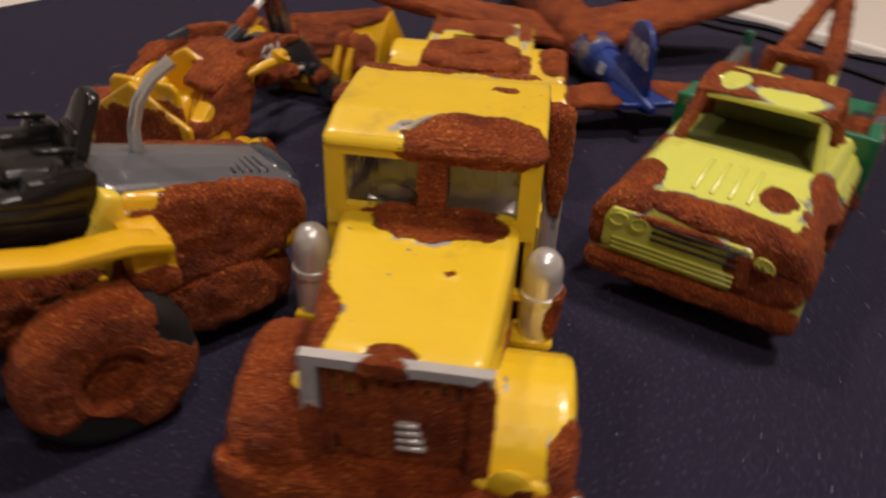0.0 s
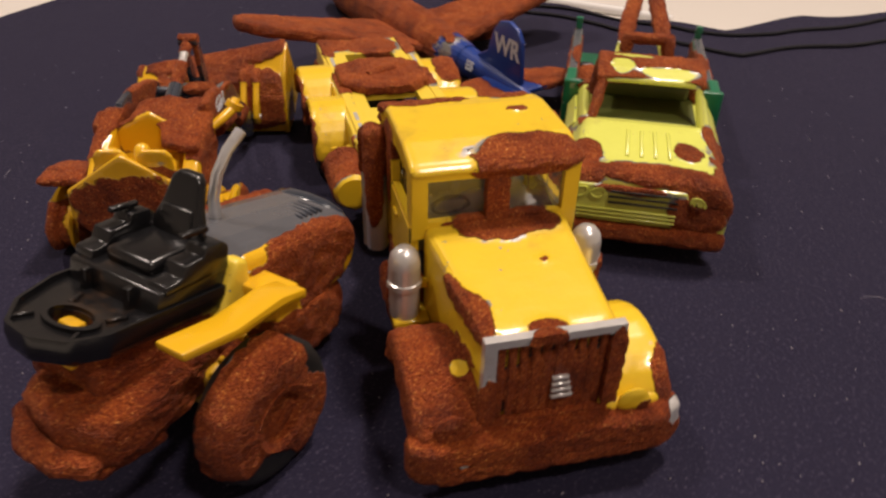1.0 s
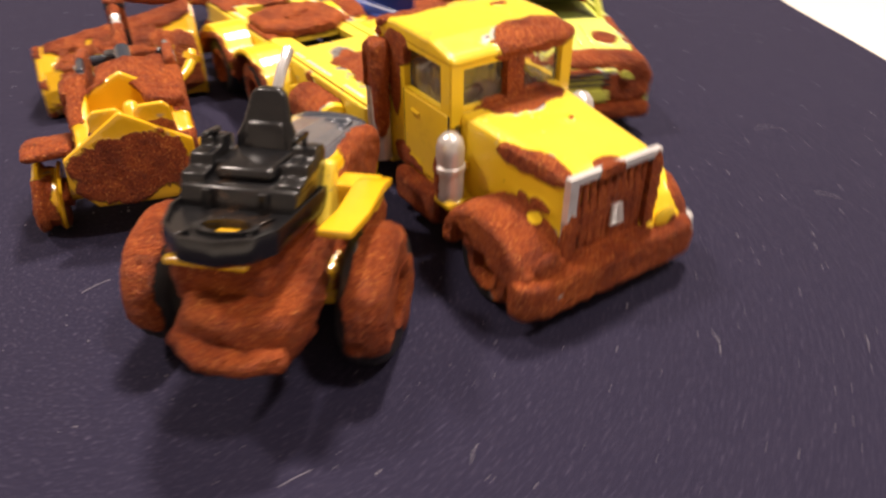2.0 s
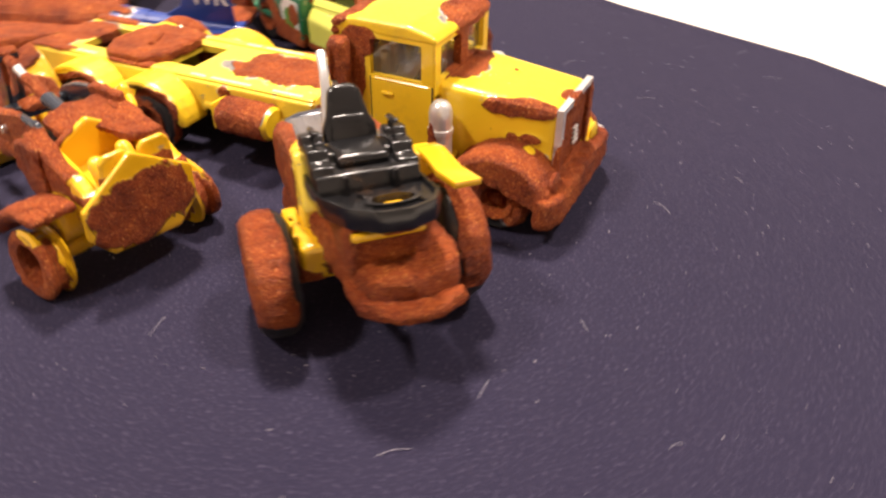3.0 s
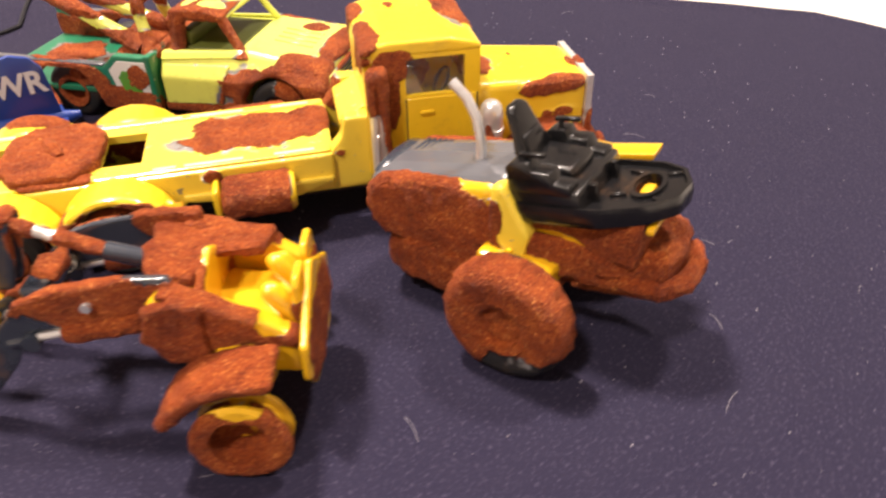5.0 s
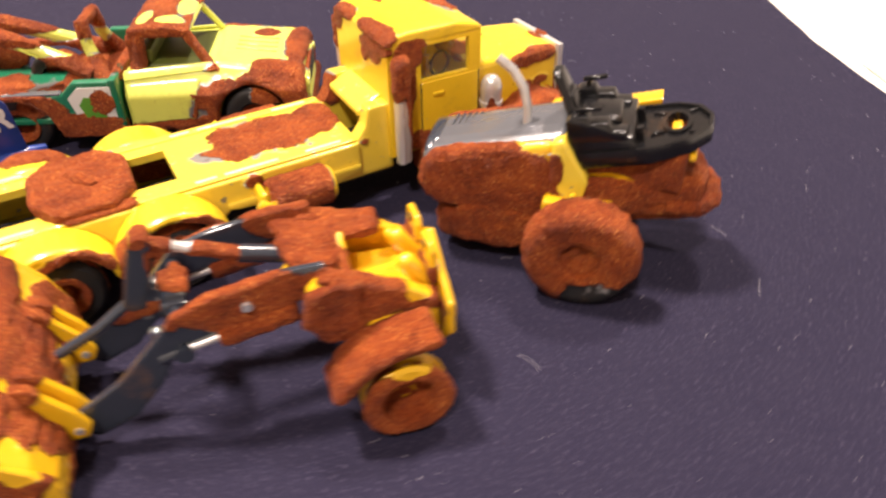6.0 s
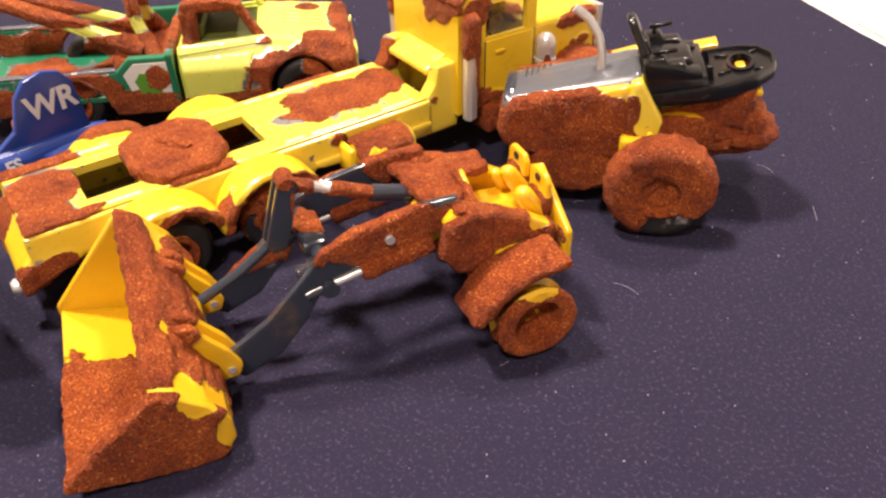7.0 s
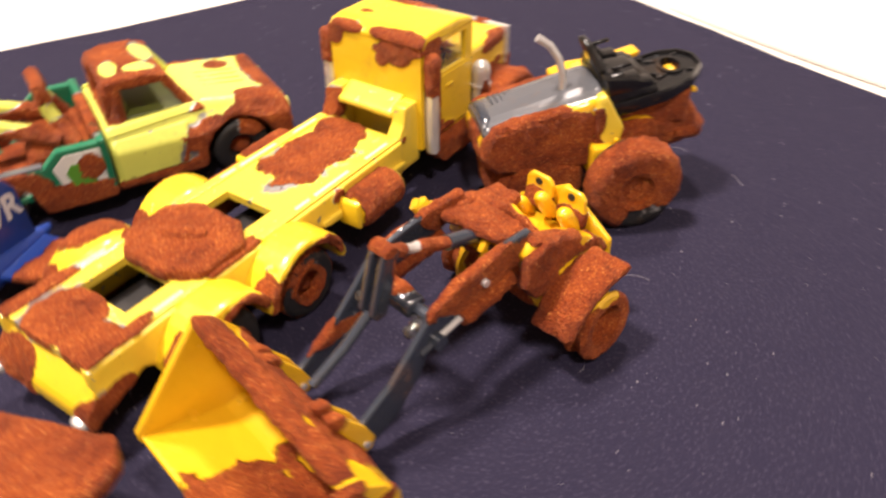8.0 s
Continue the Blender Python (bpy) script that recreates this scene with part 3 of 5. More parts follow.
    part("grille", bm, DARK, t, "rust-red grille", rust=[(5.3, 0.1, 1.3, 0.2, 0.6, 0.5)])
    for k in range(10):
        bm = fresh()
        y = -0.49 + 0.12 * k
        box(bm, 5.29, 5.33, y - 0.035, y + 0.035, 0.92, 2.00, 0.015, 1)
        part("grille_bar", bm, CHROME, t, rust=["all"], crust=0.015)
    for k in range(4):
        bm = fresh()
        z = 1.14 + 0.09 * k
        box(bm, 5.32, 5.38, 0.06, 0.30 - 0.02 * k, z, z + 0.05, 0.012, 1)
        part("badge_bar", bm, CHROME, t)
    for s in (-1, 1):
        bm = fresh()
        arch(bm, 4.62, 0.60, 0.64, 0.84, -12, 182, s * 0.60, s * (1.36 if s < 0 else 1.46), 0.12)
        hexa(bm, (5.30, s * 0.66 - 0.0, s * 1.32, 0.50, 1.02), (5.44, s * 0.70, s * 1.30, 0.50, 0.94), 0.05)
        part("front_mudguard", bm, YELLOW, t, rust=["all", (4.95, -0.80, 1.36, 0.10, 0.10, 0.10, "-")] if s < 0 else [(5.2, 1.45, 0.95, 0.34, 0.20, 0.50), (4.4, 1.5, 0.9, 0.5, 0.3, 0.35), (5.5, 1.0, 0.55, 0.3, 0.4, 0.12)])
        bm = fresh()
        lathe(bm, [(0, 0.0), (0.17, 0.0), (0.18, 0.03), (0.13, 0.06), (0, 0.07)], Matrix.Translation((5.42, s * 0.98, 0.98)) @ Matrix.Rotation(radians(90), 4, "Y"), 18)
        part("headlamp", bm, YELLOW, t, rust=["all"] if s < 0 else [(5.5, 1.1, 0.9, 0.1, 0.1, 0.1)])
        wheel(t, 4.60, s * 1.02, 0.58, 0.58, 0.5, s, [(4.6, s * 1.25, 0.9, 0.6, 0.3, 0.35), (5.0, s * 1.2, 0.5, 0.3, 0.3, 0.4)], ["all"])
        for cx in (-1.95, -3.52):
            wheel(t, cx, s * 1.20, 0.60, 0.60, 0.5, s, [(cx, s * 1.50, 0.62, 0.62, 0.14, 0.60)], ["all"])
        # air cleaner and its bracket
        bm = fresh()
        lathe(bm, [(0, 0), (0.17, 0), (0.18, 0.05), (0.18, 0.46), (0.20, 0.47), (0.20, 0.54), (0.18, 0.55), (0.185, 0.8), (0.16, 0.92), (0.10, 1.0), (0, 1.03)], Matrix.Translation((3.60, s * 1.10, 1.06)), 20)
        can = part("air_cleaner", bm, CHROME, t, "domed chrome air cleaner", rust=[(3.5, s * 1.3, 1.4, 0.12, 0.12, 0.4)] if s < 0 else [(3.6, 1.25, 1.35, 0.25, 0.14, 0.35)])
        bm = fresh()
        box(bm, 3.55, 3.65, s * 0.84, s * 1.10, 1.46, 1.56, 0.01, 1)
        box(bm, 3.45, 3.80, s * 0.84, s * 1.26, 0.98, 1.08, 0.02, 1)
        part("bracket", bm, YELLOW, can)
        # exhaust stack beside the cab's back edge
        bm = fresh()
        lathe(bm, [(0, 0), (0.14, 0), (0.14, 1.86), (0.10, 1.92), (0, 1.92)], Matrix.Translation((1.90, s * 1.14, 0.90)), 18)
        part("exhaust_pipe", bm, CHROME, t, "chrome exhaust stack half eaten by rust", rust=[(1.90, s * 1.12, 2.62, 0.4, 0.4, 0.50), (2.04, s * 1.24, 2.1, 0.12, 0.18, 0.75)])
        bm = fresh()
        box(bm, 2.30, 3.30, s * 0.70, s * 1.16, 0.42, 0.92, 0.07)
        part("step_box", bm, YELLOW, t, rust=["all"])
        bm = fresh()
        lathe(bm, [(0, -0.52), (0.26, -0.52), (0.31, -0.46), (0.31, 0.46), (0.26, 0.52), (0, 0.52)], Matrix.Translation((0.05, s * 1.16, 0.98)) @ Matrix.Rotation(radians(90), 4, "Y"), 22)
        tank = part("fuel_tank", bm, YELLOW, t, "rust-crusted fuel tank with yellow ends", rust=["all", (0.58, s * 1.16, 1.0, 0.10, 0.4, 0.4, "-"), (-0.55, s * 1.16, 1.0, 0.10, 0.4, 0.4, "-")], crust=0.045)
        bm = fresh()
        hexa(bm, (-0.62, s * 0.92, s * 1.34, 0.74, 1.22), (-0.52, s * 0.92, s * 1.38, 0.70, 1.26), 0.05)
        part("tank_flange", bm, YELLOW, tank)
    bm = fresh()
    prism(bm, [(5.30, -1.42), (5.48, -1.42), (5.62, -1.14), (5.62, 1.26), (5.48, 1.56), (5.30, 1.56)], 0.34, 0.86, "z", 0.07)
    part("bumper", bm, CHROME, t, "front bumper thick with rust, chrome at one corner", rust=["all", (5.55, 1.52, 0.78, 0.20, 0.16, 0.16, "-"), (5.62, -0.9, 0.62, 0.05, 0.06, 0.05, "-")], crust=0.05)


yellow_truck()


# ---- the lime and green breakdown truck ----
def tow_truck():
    t = thing("toy_tow_truck", 3.78, -2.62, -138.5, "lime and green die-cast toy breakdown truck, flaking and rusty", "toy truck")

    def flare(p):
        # wide sills and wings under a narrow cab
        k = max(0.0, min(1.0, (p.z - 1.15) / 0.5))
        return Vector((p.x, p.y * (1.14 if p.x < -2.3 and abs(p.y) > 0.9 else 1.2 - 0.28 * k if abs(p.y) > 0.5 or p.x > -2.3 else 1.0), p.z * 0.93))
    SHAPE[0] = flare
    # front body: bonnet and door panels in one casting with the wheel arch cut out
    cut = [(0.66 * math.cos(radians(a)), 0.62 + 0.66 * math.sin(radians(a))) for a in range(170, -1, -17)]
    bm = fresh()
    prism(bm, [(-2.28, 0.40), (-0.70, 0.40)] + cut + [(0.78, 0.44), (0.98, 0.44), (1.02, 0.80), (1.00, 1.34), (0.92, 1.49), (-0.58, 1.68), (-0.74, 1.60), (-2.28, 1.54)], -1.06, 1.06, "y", 0.08, 3)
    body = part("body", bm, LIME, t, rust=[(0.2, -1.1, 1.05, 1.25, 0.35, 0.40), (-1.2, -1.1, 0.42, 1.6, 0.3, 0.26), (0.9, -0.95, 1.35, 0.5, 0.40, 0.25),
        (0.86, 0.10, 1.50, 0.28, 0.85, 0.16), (0.95, 0.75, 1.35, 0.3, 0.4, 0.3), (1.1, 0.70, 0.75, 0.2, 0.40, 0.50), (1.1, 0.1, 0.44, 0.3, 1.2, 0.14), (0.2, 0.65, 1.55, 0.24, 0.22, 0.2), (0.1, 1.1, 1.1, 1.0, 0.35, 0.5),
        (0.4, -0.95, 1.45, 0.42, 0.30, 0.25), (-0.4, 1.05, 1.5, 0.5, 0.12, 0.3), (-1.4, 1.1, 0.8, 0.9, 0.25, 0.5)])
    for s in (-1, 1):
        bm = fresh()
        prism(bm, [(-2.22, 1.36), (-0.86, 1.42), (-0.90, 1.34), (-1.06, 0.66), (-2.20, 0.58)], s * 1.06, s * 1.085, "y", 0.012, 1)
        door = part("door", bm, LIME, t, rust=[(-0.7, s * 1.06, 0.8, 0.42, 0.2, 0.5), (-1.7, s, 0.5, 0.8, 0.2, 0.12)])
        bm = fresh()
        prism(bm, [(-2.26, 1.42), (-2.26, 1.58), (-0.66, 1.68), (-0.52, 1.56)], s * 0.98, s * 1.10, "y", 0.025, 1)
        part("waist_rail", bm, LIME, t, rust=[(-0.6, s, 1.5, 0.25, 0.2, 0.2)])
        # window pillars
        for name, foot, head, wide in (("screen_pillar", (-0.70, 0.95, 1.60), (-1.08, 0.82, 2.24), 0.07), ("door_pillar", (-1.98, 0.95, 1.50), (-1.94, 0.82, 2.24), 0.11)):
            bm = fresh()
            tube(bm, [(foot[0], s * foot[1], foot[2]), (head[0], s * head[1], head[2])], wide, 8)
            part(name, bm, LIME, t, rust=["all"] if (s < 0 or name == "door_pillar") else [(-1.1, s, 1.8, 0.2, 0.2, 0.2)])
    bm = fresh()
    prism(bm, [(-2.08, 2.18), (-2.06, 2.32), (-1.76, 2.38), (-1.28, 2.37), (-1.00, 2.28), (-0.98, 2.18)], -0.92, 0.92, "y", 0.08, 3)
    part("cab_roof", bm, LIME, t, rust=["all", (-1.18, 0.30, 2.34, 0.20, 0.52, 0.2, "-"), (-1.35, -0.50, 2.38, 0.36, 0.20, 0.2, "-"), (-1.85, -0.30, 2.38, 0.16, 0.40, 0.2, "-"), (-0.98, 0, 2.22, 0.07, 0.9, 0.12, "-"), (-1.5, 0.95, 2.22, 0.35, 0.12, 0.10, "-")])
    bm = fresh()
    box(bm, -2.14, -2.02, -0.94, 0.94, 1.4, 1.66, 0.03)
    box(bm, -2.12, -2.02, 0.55, 0.92, 1.64, 2.20, 0.03)
    box(bm, -2.12, -2.02, -0.92, -0.55, 1.64, 2.20, 0.03)
    part("cab_back", bm, LIME, t, rust=["all"])
    # floor and seat, coloured as lime in the roof's shade
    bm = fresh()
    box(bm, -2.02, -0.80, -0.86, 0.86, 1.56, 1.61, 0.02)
    part("cab_floor", bm, SHADED_LIME, t)
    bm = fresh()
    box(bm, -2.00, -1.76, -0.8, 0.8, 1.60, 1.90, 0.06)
    part("seat", bm, SHADED_LIME, t)
    # grille with raised mouldings, lamps and bumper
    bm = fresh()
    box(bm, 1.00, 1.06, -0.92, 0.55, 0.74, 1.32, 0.03)
    grille = part("grille", bm, LIME, t, rust=[(1.15, 0.5, 0.95, 0.2, 0.2, 0.3), (1.15, -0.2, 1.28, 0.2, 0.5, 0.1)], crust=0.02)
    for z in (1.24, 1.14, 1.04, 0.90, 0.83, 0.76):
        bm = fresh()
        box(bm, 1.065, 1.09, -0.42 if z > 0.9 else -0.80, 0.42, z - 0.018, z + 0.018, 0.008, 1)
        part("moulding", bm, DARK if z > 0.95 else LIME, grille)
    for s, y in ((-1, -0.78), (-1, -0.56), (1, 0.66)):
        bm = fresh()
        lathe(bm, [(0, 0), (0.095, 0), (0.10, 0.03), (0.075, 0.03), (0.07, 0.015), (0, 0.02)], Matrix.Translation((1.055, y, 1.18)) @ Matrix.Rotation(radians(90), 4, "Y"), 16)
        part("headlamp", bm, LIME, grille, rust=[(1.16, 0.66, 1.1, 0.1, 0.2, 0.2)] if s > 0 else None)
    for y in (-0.30, -0.08, 0.14, 0.36):
        bm = fresh()
        hexa(bm, (-0.30, y - 0.03, y + 0.03, 1.64, 1.67), (0.46, y - 0.03, y + 0.03, 1.545, 1.575), 0.012, 1)
        part("bonnet_rib", bm, LIME, body)
    bm = fresh()
    box(bm, 0.94, 1.10, -1.04, 1.04, 0.36, 0.62, 0.06)
    part("bumper", bm, LIME, t, "rusty bumper", rust=["all"], crust=0.04)
    bm = fresh()
    box(bm, -6.0, 0.9, -0.72, 0.72, 0.30, 0.5, 0.03)
    part("underframe", bm, DARK, t)
    # green crane bed
    cut = [(-4.30 + 0.72 * math.cos(radians(a)), 0.60 + 0.72 * math.sin(radians(a))) for a in range(175, -1, -17)]
    for s in (-1, 1):
        bm = fresh()
        prism(bm, [(-6.20, 0.62), (-5.08, 0.50)] + cut + [(-3.5, 0.42), (-2.34, 0.42), (-2.34, 1.56), (-3.10, 1.56), (-3.36, 1.30), (-6.20, 1.30)], s * 1.06, s * 1.22, "y", 0.03)
        part("bed_side", bm, GREEN, t, rust=[(-3.2, s * 1.22, 0.55, 1.0, 0.3, 0.42), (-4.2, s * 1.22, 1.05, 1.0, 0.3, 0.36), (-5.6, s * 1.1, 0.9, 0.8, 0.3, 0.36), (-4.5, s * 1.05, 1.30, 1.0, 0.2, 0.07)])
        bm = fresh()
        box(bm, -6.2, -3.36, s * 1.14 - 0.07, s * 1.14 + 0.07, 1.30, 1.35, 0.015, 1)
        part("bed_rail", bm, GREY, t, "bare grey rail", rust=[(-4.5, s, 1.35, 0.6, 0.2, 0.1)])
        bm = fresh()
        prism(bm, [(-2.42, 0.66), (-2.42, 1.46), (-3.02, 1.46), (-3.24, 1.24), (-3.12, 0.72)], s * 1.22, s * 1.235, "y", 0.01, 1)
        decal = part("decal", bm, WHITE, t, "white panel print with a green emblem, half rusted", rust=[(-2.66, s * 1.13, 1.12, 0.27, 0.2, 0.30), (-2.6, s, 0.62, 0.7, 0.2, 0.16)], crust=0.02)
        bm = fresh()
        prism(bm, [(-2.62, 0.82), (-2.62, 1.22), (-2.95, 1.26), (-3.06, 1.10), (-2.98, 0.84)], s * 1.237, s * 1.248, "y", 0.0)
        part("emblem", bm, LEAF, decal, rust=[(-2.62, s * 1.14, 1.1, 0.2, 0.2, 0.25)], crust=0.01)
        # mast legs
        bm = fresh()
        tube(bm, [(-2.75, s * 0.62, 1.30), (-2.98, s * 0.42, 1.9), (-3.02, s * 0.34, 2.35)], [0.14, 0.12, 0.10], 8)
        part("mast_leg", bm, LIME, t, rust=[(-3.0, s * 0.4, 2.3, 0.3, 0.3, 0.3), (-2.8, s * 0.6, 1.4, 0.3, 0.3, 0.35)])
        # boom arms
        bm = fresh()
        a, b = Vector((-2.95, s * 0.56, 1.42)), Vector((-5.75, s * 0.14, 2.58))
        tube(bm, [a, a.lerp(b, 0.3), a.lerp(b, 0.7), b], [0.15, 0.14, 0.13, 0.12], 10)
        part("boom_arm", bm, LIME, t, "rust-crusted crane boom arm", rust=["all", (-4.2, s * 0.40, 1.80, 1.3, 0.3, 0.12, "-")], crust=0.05)
        wheel(t, 0.0, s * 0.86, 0.58, 0.58, 0.36, s, [(0.2, s, 0.9, 0.4, 0.3, 0.25)], [(0, s, 0.6, 0.2, 0.3, 0.2)])
        wheel(t, -4.30, s * 0.86, 0.60, 0.60, 0.36, s, [(-4.0, s, 0.9, 0.4, 0.3, 0.25)], ["all"])
    bm = fresh()
    box(bm, -6.2, -2.36, -1.08, 1.08, 0.62, 0.74, 0.02)
    part("bed_floor", bm, GREEN, t, rust=[(-3.5, 0, 0.7, 0.8, 0.8, 0.3), (-5.2, 0.2, 0.7, 0.6, 0.5, 0.2)])
    bm = fresh()
    box(bm, -2.46, -2.32, -1.24, 1.24, 0.6, 1.60, 0.03)
    part("bed_front", bm, GREEN, t, rust=[(-2.4, 0, 1.5, 0.3, 0.9, 0.2)])
    bm = fresh()
    box(bm, -3.5, -2.5, -0.62, 0.62, 0.74, 1.34, 0.08)
    part("winch_box", bm, LIME, t, rust=["all", (-2.9, -0.4, 1.34, 0.16, 0.14, 0.1, "-")], crust=0.05)
    bm = fresh()
    tube(bm, [(-3.02, -0.42, 2.30), (-3.02, 0.42, 2.30)], 0.09, 8)
    part("mast_bar", bm, LIME, t, rust=["all"])
    bm = fresh()
    tube(bm, [(-5.75, -0.2, 2.60), (-5.75, 0.2, 2.60)], 0.16, 10)
    part("boom_head", bm, LIME, t, rust=["all"], crust=0.05)
    for s in (-1, 1):
        bm = fresh()
        box(bm, -6.22, -6.08, s * 1.14 - 0.06, s * 1.14 + 0.06, 1.28, 1.62, 0.02)
        part("corner_post", bm, GREEN, t)


tow_truck()


# ---- the rear half of a wheel loader, with seat and driving deck ----
def tractor():
    t = thing("toy_tractor", -3.73, -2.46, math.degrees(math.atan2(-0.38, -0.92)), "broken toy tractor with grey bonnet and black seat deck, rust-caked", "toy tractor")
    SHAPE[0] = None
    bm = fresh()
    prism(bm, [(-2.16, 0.90), (-2.38, 1.02), (-2.48, 1.28), (-2.44, 1.56), (-2.28, 1.74), (-1.4, 1.94), (-0.50, 2.16), (-0.50, 0.90)], -0.68, 0.68, "y", 0.13, 3)
    part("engine_case", bm, AMBER, t, rust=[(-1.50, -0.75, 1.40, 1.22, 0.45, 0.85), (-1.45, 0.8, 1.45, 1.0, 0.5, 0.8), (-2.3, 0, 1.3, 0.25, 0.5, 0.4)], crust=0.05)
    bm = fresh()
    prism(bm, [(-0.66, -0.08), (-0.65, 0.14), (-0.55, 0.27), (-0.32, 0.34), (0.0, 0.36), (0.32, 0.34), (0.55, 0.27), (0.65, 0.14), (0.66, -0.08)], -2.44, -0.40, "x", 0.09, 3)
    for v in bm.verts:
        u = (v.co.x + 2.44) / 1.96
        v.co.z = 1.56 + 0.38 * u + v.co.z * (0.58 + 0.42 * u)
        v.co.y *= 0.9 + 0.1 * min(1.0, u * 3)
    hood = part("bonnet", bm, GREY, t, "smoke-grey plastic bonnet", rust=[(-1.5, -0.8, 1.7, 0.8, 0.25, 0.25)])
    # dark arched intake across the nose, its slats, and the pale seam along each edge
    bm = fresh()
    prism(bm, [(-0.58, 0.02), (-0.50, 0.20), (-0.30, 0.30), (0.0, 0.33), (0.30, 0.30), (0.50, 0.20), (0.58, 0.02), (0.50, 0.02), (0.26, 0.20), (0.0, 0.23), (-0.26, 0.20), (-0.50, 0.02)], -2.42, -2.24, "x", 0.02, 1)
    for v in bm.verts:
        v.co.z = 1.56 + 0.03 + v.co.z * 0.72
    part("intake_arch", bm, SLATE, hood)
    for k in range(5):
        bm = fresh()
        x = -2.12 + 0.09 * k
        box(bm, x - 0.02, x + 0.02, 0.05, 0.42, 1.82 + 0.019 * k, 1.86 + 0.019 * k, 0.008, 1)
        part("intake_slat", bm, SLATE, hood)
    for s in (-1, 1):
        bm = fresh()
        tube(bm, [(-2.36, s * 0.60, 1.60), (-2.1, s * 0.645, 1.66), (-1.4, s * 0.66, 1.80), (-0.52, s * 0.66, 1.97)], [0.015, 0.022, 0.022, 0.022], 8)
        part("bonnet_seam", bm, SILVER, hood, "pale worn seam")
    bm = fresh()
    tube(bm, [(-0.98, -0.16, 2.0), (-1.0, -0.15, 2.40), (-1.08, -0.12, 2.66), (-1.24, -0.09, 2.88), (-1.46, -0.07, 3.03)], [0.075, 0.066, 0.064, 0.064, 0.07], 14)
    part("exhaust_pipe", bm, SILVER, t, "bent silver exhaust pipe")
    bm = fresh()
    prism(bm, [(-0.56, 2.16), (-0.40, 2.22), (-0.02, 1.60), (-0.14, 0.95), (-0.54, 0.95)], -0.72, 0.72, "y", 0.05)
    part("bulkhead", bm, SCUFFED, t, rust=[(-0.5, -0.72, 1.75, 0.12, 0.2, 0.28), (-0.5, -0.7, 1.2, 0.2, 0.2, 0.25), (-0.5, 0.5, 1.3, 0.2, 0.4, 0.4)])
    bm = fresh()
    hexa(bm, (-0.62, -0.95, 0.95, 0.78, 1.36), (0.35, -0.86, 0.86, 0.80, 1.30), 0.07)
    part("axle_housing", bm, AMBER, t, rust=[(0.1, -0.9, 0.8, 0.5, 0.3, 0.22), (-0.3, 0.9, 1.0, 0.6, 0.5, 0.5), (0.3, 0, 1.1, 0.3, 0.6, 0.4)])
    bm = fresh()
    hexa(bm, (-2.22, -0.62, 0.62, 0.22, 0.86), (-0.60, -0.64, 0.64, 0.40, 1.10), 0.2, 3)
    part("rear_weight", bm, AMBER, t, rust=["all", (-2.38, -0.45, 0.8, 0.08, 0.1, 0.1, "-")], crust=0.06)
    for s in (-1, 1):
        bm = fresh()
        prism(bm, [(-1.95, 0.34), (-2.02, 0.62), (-1.80, 0.98), (-1.30, 1.06), (-0.72, 0.92), (-0.66, 0.42), (-1.2, 0.26)], s * 0.50, s * 0.70, "y", 0.10, 3)
        part("side_casting", bm, AMBER, t, rust=["all"], crust=0.06)
        for x, z in ((0.12, 1.36), (-0.20, 1.44), (0.02, 1.12)):
            bm = fresh()
            tube(bm, [(x, s * 0.84, z), (x, s * 0.90, z)], [0.05, 0.04], 10)
            part("rivet", bm, AMBER, t)
    # rust-caked hitch frame under the deck, swung a little to one side
    def aside(bm):
        for v in bm.verts:
            v.co.y += 0.20 * max(0.0, min(1.0, (v.co.x + 0.3) / 1.4))
    bm = fresh()
    prism(bm, [(-0.30, -0.66), (1.10, -0.60), (1.52, -0.46), (1.60, 0.04), (1.50, 0.52), (1.05, 0.62), (-0.30, 0.68)], 1.02, 1.56, "z", 0.12, 3)
    aside(bm)
    part("hitch_frame", bm, AMBER, t, rust=["all", (1.60, -0.05, 1.08, 0.05, 0.16, 0.04, "-")], crust=0.07)
    bm = fresh()
    prism(bm, [(0.5, -0.60), (1.45, -0.42), (1.66, 0.02), (1.56, 0.46), (0.9, 0.64)], 0.92, 1.05, "z", 0.05)
    aside(bm)
    part("hitch_plate", bm, AMBER, t, rust=["all", (1.56, 0.42, 0.98, 0.14, 0.12, 0.1, "-")], crust=0.04)
    bm = fresh()
    box(bm, 1.50, 1.70, -0.30, 0.36, 1.10, 1.15, 0.02, 1)
    aside(bm)
    part("hitch_slot", bm, DARK, t)
    bm = fresh()
    tube(bm, [(1.10, -0.62, 1.22), (1.50, -0.56, 1.18), (1.72, -0.24, 1.16), (1.74, 0.20, 1.16), (1.60, 0.52, 1.18)], [0.07, 0.09, 0.09, 0.09, 0.08], 10)
    aside(bm)
    part("hitch_lip", bm, AMBER, t, rust=["all"], crust=0.06)
    bm = fresh()
    box(bm, 1.26, 1.36, -0.44, 0.40, 1.96, 2.05, 0.03)
    part("deck_bar", bm, AMBER, t, rust=[(1.4, 0.1, 2.05, 0.3, 0.22, 0.05)])
    bm = fresh()
    hexa(bm, (-0.2, -0.50, 0.55, 1.45, 1.72), (1.22, -0.46, 0.50, 1.45, 2.12), 0.07)
    part("deck_support", bm, AMBER, t, rust=["all", (0.3, -0.5, 1.55, 0.4, 0.12, 0.12, "-")], crust=0.04)
    # driving deck, a plate with an oval hole, tipped up at its open end
    tip = Matrix.Translation((-0.30, 0, 1.84)) @ Matrix.Rotation(radians(-13), 4, "Y") @ Matrix.Translation((0.36, 0, -2.0))

